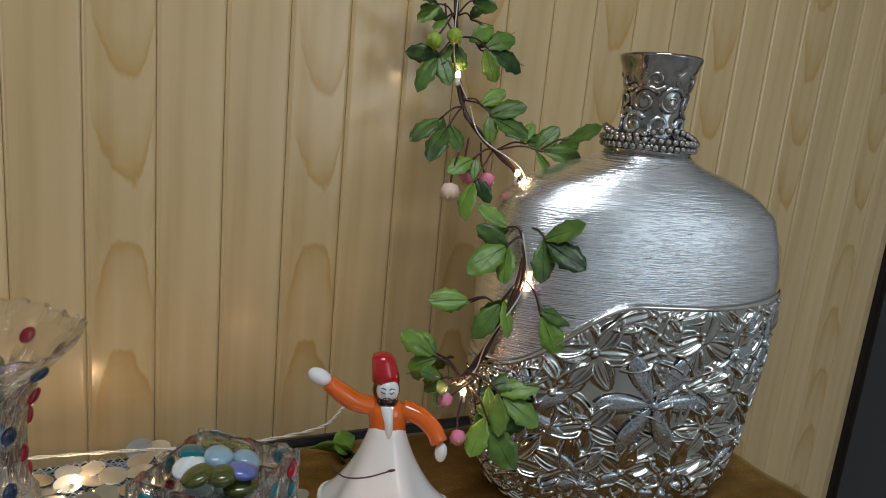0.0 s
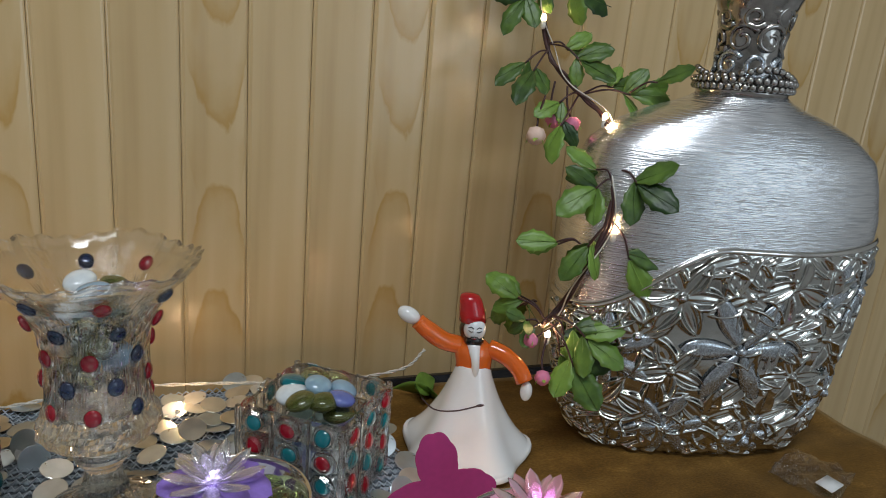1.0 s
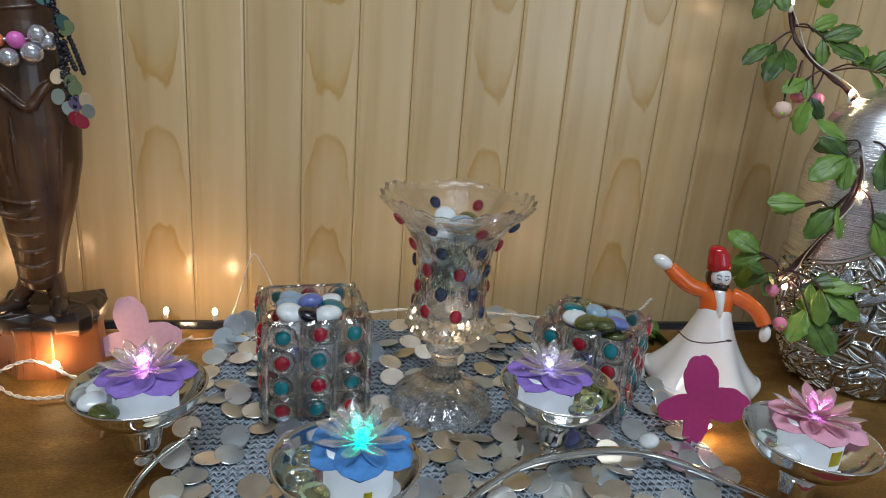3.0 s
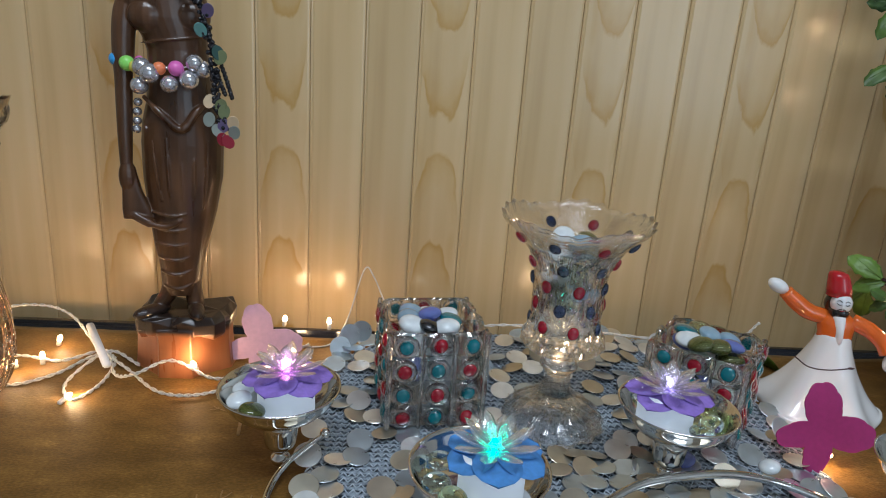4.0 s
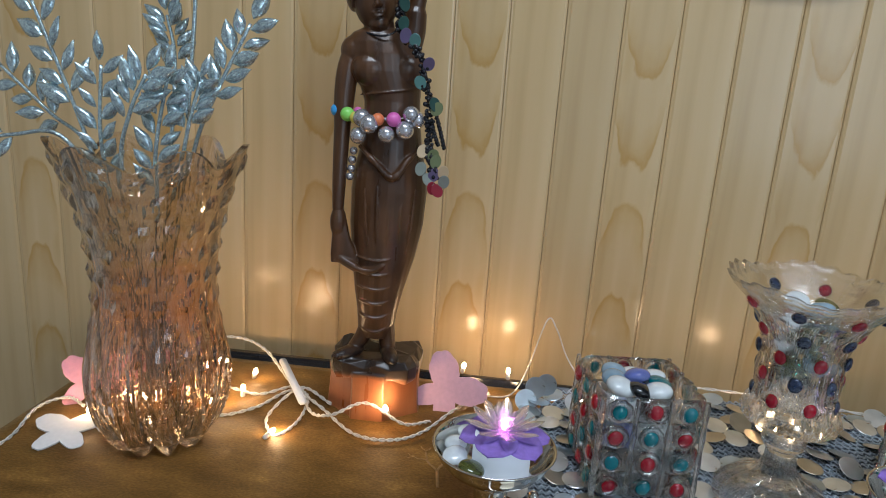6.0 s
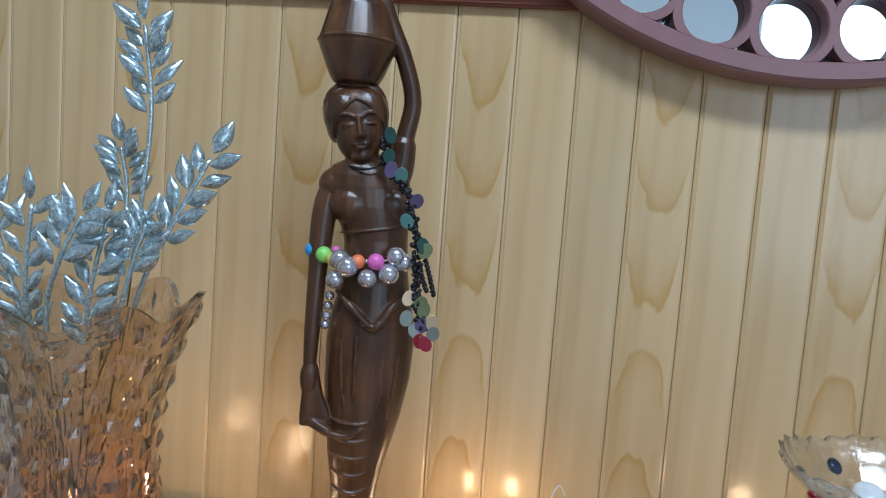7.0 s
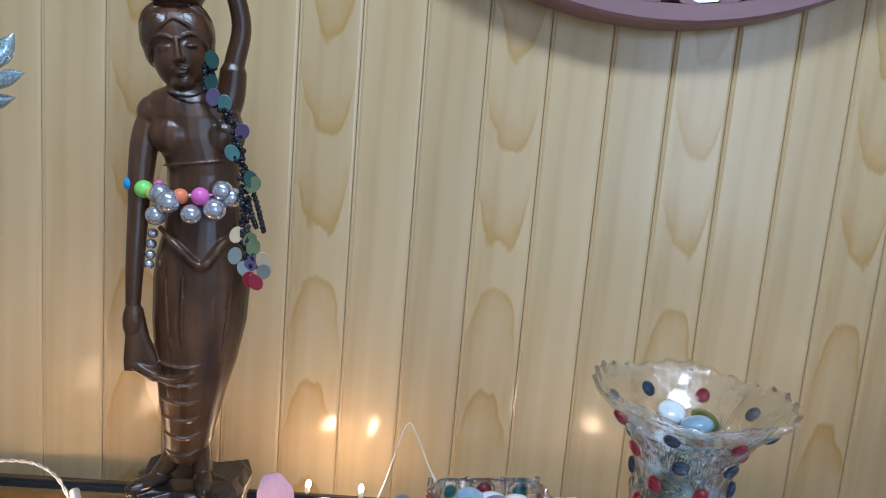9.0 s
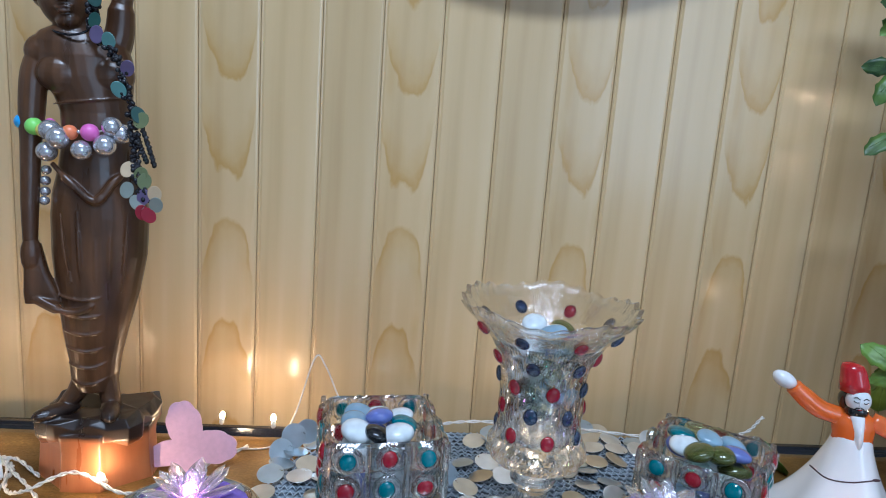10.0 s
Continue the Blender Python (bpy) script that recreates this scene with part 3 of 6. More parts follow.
# ---- statue ----
def make_statue():
    bm = bmesh.new()
    # carved foot: a squarish block under dark rock, set square to the wall
    rings(bm, [[(x * hx, y * hy, z) for x, y in ((1, 0.3), (0.5, 0.95), (-0.5, 0.95), (-1, 0.3), (-1.02, -0.25), (-0.40, -0.88), (-0.36, -1.0), (0.34, -1.02), (0.40, -0.90), (1, -0.25))] for z, hx, hy in ((0, 0.0505, 0.039), (0.014, 0.0490, 0.038), (0.038, 0.0475, 0.036), (0.054, 0.0485, 0.037))])
    rock = random.Random(5)
    edge = [rock.uniform(0.90, 1.06) for _ in range(22)]
    slab = []
    for z, hx, hy in ((0.046, 0.0440, 0.033), (0.051, 0.0475, 0.037), (0.061, 0.0480, 0.037), (0.066, 0.042, 0.031)):
        loop = []
        for i in range(22):
            a = 2 * math.pi * i / 22
            c, s = math.cos(a), math.sin(a)
            q = (abs(c) ** 7 + abs(s) ** 7) ** (-1 / 7) * edge[i]
            loop.append((hx * q * c, hy * q * s, z + rock.uniform(-0.003, 0.003) + (0.004 * abs(math.sin(2 * a)) ** 4 if z > 0.06 else 0)))
        slab.append(loop)
    rings(bm, slab)
    bmesh.ops.rotate(bm, verts=bm.verts, cent=(0, 0, 0), matrix=Matrix.Rotation(-math.radians(16), 3, "Z"))
    # feet: one stepping out to the side, one to the front
    ball(bm, (-0.031, -0.014, 0.071), (0.0085, 0.022, 0.0068), 12, 8, Matrix.Rotation(-0.95, 3, "Z"))
    ball(bm, (0.012, -0.022, 0.071), (0.0085, 0.022, 0.0068), 12, 8, Matrix.Rotation(0.1, 3, "Z"))
    tube(bm, [(-0.027, -0.006, 0.070), (-0.017, -0.004, 0.083), (-0.006, -0.002, 0.104)], [0.0070, 0.0085, 0.0115], 14)
    tube(bm, [(0.012, -0.008, 0.068), (0.010, -0.006, 0.083), (0.006, -0.003, 0.104)], [0.0085, 0.0090, 0.0115], 14)
    # skirt and body
    body = [(-0.002, 0, 0.086, 0.0170, 0.017), (-0.002, 0, 0.092, 0.0192, 0.018), (-0.001, 0, 0.115, 0.0216, 0.020), (0.000, 0, 0.14, 0.0265, 0.023), (0.003, 0, 0.175, 0.0332, 0.026),
            (0.005, 0, 0.21, 0.0380, 0.028), (0.006, 0, 0.245, 0.0390, 0.029), (0.006, 0, 0.265, 0.0370, 0.029), (0.006, 0, 0.285, 0.0320, 0.027), (0.006, 0, 0.31, 0.0285, 0.0235),
            (0.005, 0, 0.333, 0.0280, 0.022), (0.003, 0, 0.345, 0.0300, 0.023), (-0.002, 0, 0.362, 0.0360, 0.024), (-0.004, 0, 0.378, 0.0375, 0.023), (-0.006, 0, 0.388, 0.0360, 0.020), (-0.009, 0, 0.396, 0.027, 0.017), (-0.010, 0, 0.402, 0.0145, 0.0135), (-0.011, 0, 0.416, 0.0125, 0.0125)]
    loft(bm, body, 30)
    # the hem's stepped drapery and soft folds
    for k in range(6):
        z = 0.095 + 0.016 * k
        w = 0.0188 + 0.0019 * k
        tube(bm, [(-0.002 + w * math.sin(a), -(0.0180 + 0.0016 * k) * math.cos(a) - 0.0008, z + 0.006 * abs(math.sin(a)) ** 1.5 + 0.003 * math.sin(a)) for a in [(-1.2 + 2.4 * i / 12) for i in range(13)]], 0.0010, 6)
    for x, z0, z1 in ((-0.019, 0.190, 0.250), (-0.008, 0.178, 0.252), (0.004, 0.170, 0.250), (0.015, 0.172, 0.252), (0.027, 0.180, 0.250)):
        tube(bm, spline([(x * 0.85, -0.0240 + 0.0004 * abs(x) * 100, z0), (x, -0.0275 + 0.0005 * abs(x) * 100, (z0 + z1) / 2), (x * 1.1, -0.0270 + 0.0005 * abs(x) * 100, z1)], 5), [0.0008] * 3 + [0.0016] * 5 + [0.0009] * 3, 6)
    # waist cloth ends and the flap held in the hand
    tube(bm, spline([(-0.027, -0.017, 0.290), (-0.014, -0.0265, 0.277), (0.002, -0.029, 0.262), (0.010, -0.029, 0.264), (0.020, -0.0265, 0.278), (0.035, -0.016, 0.290)], 5), [0.0022] * 4 + [0.0034] * 9 + [0.0040] * 3 + [0.0034] * 6 + [0.0022] * 4, 8)
    loft(bm, [(-0.038, -0.012, 0.170, 0.0140, 0.005), (-0.0395, -0.012, 0.180, 0.0130, 0.006), (-0.0425, -0.012, 0.198, 0.0090, 0.006), (-0.0445, -0.012, 0.222, 0.0060, 0.005)], 20, 0, 4.0)
    tube(bm, spline([(-0.044, -0.014, 0.175), (-0.024, -0.0205, 0.165), (-0.010, -0.0235, 0.164), (0.002, -0.0245, 0.171)], 5), [0.0050] * 5 + [0.0030] * 10 + [0.0018], 8)
    # bust and the edge of the bodice
    ball(bm, (-0.0175, -0.0115, 0.3625), (0.0195, 0.0130, 0.0165), 20, 14)
    ball(bm, (0.0165, -0.0115, 0.3645), (0.0195, 0.0130, 0.0165), 20, 14)
    tube(bm, [(0.003 + 0.0300 * math.sin(a), -0.0233 * math.cos(a), 0.343 + 0.005 * math.sin(a)) for a in [(-1.5 + 3.0 * i / 14) for i in range(15)]], 0.0008, 6)
    # arm hanging down, arm raised to the pot
    down = spline([(-0.033, 0, 0.384), (-0.0395, -0.002, 0.364), (-0.0425, -0.003, 0.335), (-0.0440, -0.006, 0.30), (-0.0455, -0.010, 0.255), (-0.0460, -0.012, 0.225)], 5)
    tube(bm, down, [0.0088 + 0.0018 * math.sin(math.pi * min(1, i / 14)) - 0.0030 * max(0, i - 12) / 13 for i in range(len(down))], 16)
    ball(bm, (-0.0455, -0.013, 0.212), (0.0085, 0.007, 0.017), 12, 8)
    ball(bm, (-0.0325, 0, 0.379), (0.0150, 0.014, 0.0150), 18, 12)
    ball(bm, (-0.0220, 0.001, 0.3905), (0.0200, 0.0125, 0.0095), 18, 12, Matrix.Rotation(-0.42, 3, "Y"))
    ball(bm, (0.0060, 0.001, 0.3890), (0.0200, 0.0125, 0.0100), 18, 12, Matrix.Rotation(0.25, 3, "Y"))
    up = spline([(0.014, 0.002, 0.374), (0.0225, 0.003, 0.398), (0.0250, 0.004, 0.424), (0.0295, 0.003, 0.456), (0.0195, -0.001, 0.490), (0.006, -0.005, 0.518), (-0.002, -0.010, 0.536)], 5)
    tube(bm, up, [0.0135 - 0.0003 * i if i < 10 else 0.0094 - 0.0001 * i for i in range(len(up))], 16)
    # head with parted hair, leaning a little
    head = bmesh.new()
    ball(head, (0, 0.002, 0.004), (0.0232, 0.0225, 0.0270), 32, 24)
    ball(head, (0, -0.0035, -0.0100), (0.0198, 0.0190, 0.0250), 32, 24)
    ball(head, (0, -0.0125, -0.0285), (0.0090, 0.0080, 0.0070), 18, 12)
    for s in (-1, 1):
        ball(head, (s * 0.0100, 0.0050, 0.0090), (0.0170, 0.0240, 0.0220), 28, 20, Matrix.Rotation(-0.30 * s, 3, "Y"))
        ball(head, (s * 0.0190, 0.0060, 0.0000), (0.0072, 0.0165, 0.0160), 18, 14)
        # combed strands from the parting to the side
        for j in range(7):
            y0 = -0.0160 + 0.0055 * j
            k = math.sqrt(max(0.05, 1 - ((y0 - 0.0050) / 0.0240) ** 2))
            tube(head, [(s * (0.0100 + 0.0172 * k * math.sin(f)), y0 + 0.004 * (f - 0.4) ** 2, 0.0090 + 0.0222 * k * math.cos(f)) for f in [-0.5 + 0.27 * i for i in range(9)]], 0.0008, 6)
        # hairline sweeping from the parting to the temple
        tube(head, spline([(0, -0.0195, 0.0165), (s * 0.0075, -0.0200, 0.0120), (s * 0.0150, -0.0165, 0.0050), (s * 0.0205, -0.0105, -0.0040), (s * 0.0215, -0.0060, -0.0130)], 4), [0.0010] * 4 + [0.0013] * 9 + [0.0010] * 4, 8)
        # brow, closed lid, nostril
        tube(head, [(s * (0.0020 + 0.0140 * t), -0.0225 + 0.0068 * t * t, 0.0008 + 0.0034 * math.sin(2.6 * t)) for t in (0, 0.25, 0.5, 0.75, 1)], [0.0010, 0.0014, 0.0013, 0.0010, 0.0006], 6)
        ball(head, (s * 0.0094, -0.0190, -0.0042), (0.0058, 0.0030, 0.0018), 16, 10, Matrix.Rotation(0.25 * s, 3, "Z"))
        ball(head, (s * 0.0024, -0.0232, -0.0142), (0.0018, 0.0022, 0.0015), 10, 8)
    loft(head, [(0, -0.0222, -0.0158, 0.0022, 0.0022), (0, -0.0250, -0.0138, 0.0025, 0.0032), (0, -0.0240, -0.0075, 0.0018, 0.0032), (0, -0.0222, 0.002, 0.0019, 0.0028)], 12)
    tube(head, [(x, -0.0222 + 40 * x * x, -0.0197 + 0.0006 * math.cos(900 * x)) for x in [-0.0066 + 0.00165 * i for i in range(9)]], [0.0004] + [0.0012] * 7 + [0.0004], 8)
    tube(head, [(x, -0.0215 + 40 * x * x, -0.0228 + 20 * x * x) for x in [-0.0052 + 0.0013 * i for i in range(9)]], [0.0004] + [0.0014] * 7 + [0.0004], 8)
    bmesh.ops.scale(head, vec=(1.04, 1.04, 1.05), verts=head.verts)
    head.transform(Matrix.Translation((-0.0175, 0, 0.4345)) @ Matrix.Rotation(-0.17, 4, "Y"))
    tmp = bpy.data.meshes.new("head")
    head.to_mesh(tmp)
    head.free()
    bm.from_mesh(tmp)
    bpy.data.meshes.remove(tmp)
    tube(bm, [(-0.021 + 0.0335 * math.cos(a), 0.0335 * math.sin(a), 0.4995) for a in [2 * math.pi * i / 40 for i in range(41)]], 0.0011, 6, caps=False)
    # water pot on the head
    pot = [(0.010, 0.464), (0.0195, 0.466), (0.0235, 0.473), (0.0325, 0.495), (0.0335, 0.499), (0.0325, 0.503), (0.0255, 0.528), (0.0175, 0.546), (0.0150, 0.553), (0.0165, 0.557), (0.0190, 0.563), (0.0205, 0.569), (0.016, 0.570), (0.012, 0.560)]
    sub = bmesh.new()
    lathe(sub, pot, 36, caps=True)
    bmesh.ops.translate(sub, verts=sub.verts, vec=(-0.021, 0, 0))
    tmp = bpy.data.meshes.new("pot")
    sub.to_mesh(tmp)
    sub.free()
    bm.from_mesh(tmp)
    bpy.data.meshes.remove(tmp)
    ob = link_mesh("statue", bm, M["wood_statue"])
    ob.matrix_world = pose(-0.137, -0.142, 0, 0, 0, 16)
    re = ob.modifiers.new("carving", "REMESH")
    re.mode, re.voxel_size, re.use_smooth_shade = "VOXEL", 0.0008, True
    sm = ob.modifiers.new("worn", "SMOOTH")
    sm.factor, sm.iterations = 0.5, 3
    return tagged(ob, "dark carved wooden statue with a pot on its head", "statue")


make_statue()


# ---- amber vase and silver sprigs ----
def make_vase():
    ob = thing("glass_vase", "amber ribbed glass vase with a flared wavy rim", "vase", pose(-0.325, -0.252, 0, 0, 0, 20))
    def wave(a, r, z):
        t = z / 0.28
        low = min(1, max(0, (0.62 - t) / 0.3))
        ribs = low * (0.0095 * abs(math.cos(5 * a + 2.0 * t)) ** 0.6 + 0.0022 * abs(math.cos(10 * a + 4.0 * t)) - 0.0060)
        row = math.floor(z / 0.023)
        dome = abs(math.sin(8 * a + 0.5 * math.pi * (row % 2))) * abs(math.sin(math.pi * z / 0.023))
        dome = min(1, max(0, (dome - 0.45) / 0.45))
        knob = (1 - low) * (0.0034 * dome * dome * (3 - 2 * dome) + 0.0012 * math.cos(8 * a) - 0.0006)
        flare = max(0, t - 0.75) * 4
        rr = r + ribs + knob + flare ** 2 * 0.006 * math.cos(6 * a)
        zz = z + flare ** 2 * 0.010 * math.cos(6 * a) - (0.010 * abs(math.sin(6 * a)) * max(0, 1 - z / 0.03) if z < 0.03 else 0) + (0.008 * max(0, 1 - z / 0.03) if z < 0.03 else 0)
        return rr, zz
    out = [(0.030, 0.004), (0.040, 0.006), (0.050, 0.022), (0.058, 0.045), (0.061, 0.075), (0.058, 0.105), (0.054, 0.135), (0.0535, 0.165), (0.056, 0.195), (0.062, 0.225), (0.069, 0.250), (0.075, 0.270), (0.078, 0.279)]
    fine = [tuple(v) for v in [(p.x, p.y) for p in spline([(r, z, 0) for r, z in out], 4)]]
    inner = [(max(0.0004, r - 0.0055), max(z, 0.016)) for r, z in fine[::-1]] + [(0.0004, 0.016)]
    def lip(a, r, z):
        flare = max(0, z / 0.28 - 0.75) * 4
        low = min(1, max(0, (0.55 - z / 0.28) / 0.3)) * min(1, max(0, (z - 0.02) / 0.02))
        return r + low * 0.0034 * (abs(math.cos(10 * a + 0.8 + 14 * z)) ** 0.7 - 0.6) + flare ** 2 * 0.006 * math.cos(6 * a), z + flare ** 2 * 0.010 * math.cos(6 * a)
    sections = []
    for profile, shape in (([(0.0004, 0.010)] + fine, wave), (inner, lip)):
        for r, z in profile:
            loop = []
            for i in range(96):
                a = 2 * math.pi * i / 96
                rr, zz = shape(a, r, z)
                loop.append((rr * math.cos(a), rr * math.sin(a), zz))
            sections.append(loop)
    bm = rings(bmesh.new(), sections)
    part("body", bm, M["amber"], ob, smooth=False)
    return ob


def make_sprig(points, leaf0, count, size, seed):
    rng = random.Random(seed)
    base = Vector(points[0])
    ob = thing("silver_sprig", "artificial leaf sprig covered in silver-blue glitter", "sprig", Matrix.Translation(base), "sprigs in the amber vase")
    pts = [p - base for p in spline(points, 8)]
    cut = len(pts) * 45 // 100
    part("stem", tube(bmesh.new(), pts[cut:], [0.0020 - 0.0009 * i / len(pts) for i in range(len(pts) - cut)], 7), M["leafglit"], ob)
    part("stalk", tube(bmesh.new(), pts[:cut + 1], 0.0006, 6), M["stalk"], ob, "thin olive wire stalk")
    n = len(pts) - 1
    toward = Vector((0.1, -1, 0.1))
    for k in range(count):
        t = leaf0 + (1 - leaf0) * k / (count - 1)
        i = min(n - 1, int(t * n))
        p = pts[i].lerp(pts[i + 1], t * n - i)
        tan = (pts[i + 1] - pts[i]).normalized()
        side = tan.cross(toward).normalized() * (1 if k % 2 else -1)
        ang = 0.75 if k < count - 1 else 0.0
        way = tan * math.cos(ang) + side * math.sin(ang) + Vector((0, rng.uniform(-0.3, 0.3), 0))
        turn = frame_along(way, toward + Vector((rng.uniform(-0.5, 0.5), 0, rng.uniform(-0.5, 0.5)))).to_4x4()
        s = size * rng.uniform(0.75, 0.98) * (1 - 0.25 * (t - leaf0))
        bm = petal_mesh(bmesh.new(), s, s * 0.45, s * 0.17, None, 0.06 * rng.uniform(-1, 1), 0.85)
        part("leaf", bm, M["leafglit"], ob).matrix_basis = Matrix.Translation(p + way.normalized() * 0.004) @ turn
    return ob


make_vase()
VB = (-0.325, -0.252, 0.028)
for pts, l0, cnt, size, seed in (
    ([VB, (-0.303, -0.250, 0.20), (-0.286, -0.252, 0.34), (-0.279, -0.252, 0.42), (-0.286, -0.252, 0.482)], 0.74, 12, 0.029, 1),
    ([VB, (-0.325, -0.235, 0.20), (-0.318, -0.225, 0.30), (-0.316, -0.220, 0.36), (-0.322, -0.220, 0.396)], 0.70, 11, 0.026, 2),
    ([VB, (-0.300, -0.262, 0.18), (-0.275, -0.270, 0.285), (-0.252, -0.268, 0.34), (-0.228, -0.262, 0.390)], 0.66, 11, 0.031, 3),
    ([VB, (-0.325, -0.275, 0.18), (-0.328, -0.290, 0.27), (-0.315, -0.295, 0.315), (-0.300, -0.295, 0.345)], 0.70, 9, 0.030, 4),
    ([VB, (-0.315, -0.265, 0.18), (-0.285, -0.280, 0.26), (-0.272, -0.282, 0.31), (-0.262, -0.282, 0.342)], 0.70, 10, 0.027, 8),
    ([VB, (-0.345, -0.262, 0.18), (-0.372, -0.265, 0.28), (-0.395, -0.262, 0.34), (-0.425, -0.258, 0.41)], 0.64, 11, 0.034, 5),
    ([VB, (-0.350, -0.250, 0.18), (-0.385, -0.245, 0.275), (-0.425, -0.240, 0.305), (-0.475, -0.235, 0.345)], 0.68, 10, 0.032, 6),
    ([VB, (-0.350, -0.262, 0.20), (-0.385, -0.275, 0.285), (-0.430, -0.280, 0.288), (-0.480, -0.28, 0.275)], 0.74, 7, 0.033, 7),
    ([VB, (-0.318, -0.270, 0.16), (-0.305, -0.282, 0.24), (-0.298, -0.288, 0.29), (-0.285, -0.290, 0.345)], 0.55, 13, 0.028, 10),
    ([VB, (-0.335, -0.262, 0.16), (-0.345, -0.276, 0.24), (-0.348, -0.285, 0.29), (-0.342, -0.288, 0.350)], 0.55, 13, 0.028, 11),
):
    make_sprig(pts, l0, cnt, size, seed)


# ---- silver flask ----
FLASK = (0.793, -0.218, 0.0)
FLASK_TURN = -15


def flask_half(z):
    """Half width and half depth of the flask at a height."""
    prof = ((0.0, 0.100, 0.040), (0.006, 0.116, 0.050), (0.03, 0.130, 0.060), (0.08, 0.142, 0.066), (0.14, 0.150, 0.070), (0.20, 0.154, 0.072), (0.25, 0.154, 0.072), (0.28, 0.147, 0.070),
            (0.305, 0.139, 0.065), (0.325, 0.115, 0.057), (0.340, 0.082, 0.048), (0.350, 0.050, 0.040), (0.358, 0.038, 0.036))
    for (z0, a0, b0), (z1, a1, b1) in zip(prof, prof[1:]):
        if z <= z1:
            t = (z - z0) / (z1 - z0)
            return a0 + (a1 - a0) * t, b0 + (b1 - b0) * t
    return prof[-1][1:]


def flask_point(u, z, out=0.0):
    """A point of the flask's skin; u is the angle, -pi/2 faces the front."""
    a, b = flask_half(z)
    c, s = math.cos(u), math.sin(u)
    k = (abs(c) ** 2.6 + abs(s) ** 2.6) ** (-1 / 2.6)
    p = Vector((a * c * k, b * s * k, z))
    nrm = Vector((c / a, s / b, 0)).normalized()
    return p + nrm * out, nrm


def seam(x):
    """Height of the wavy seam across the flask."""
    t = min(1, max(0, (x + 0.15) / 0.13))
    return 0.152 + 0.070 * t * t * (3 - 2 * t) + 0.012 * min(1, max(0, (x - 0.03) / 0.12)) ** 2


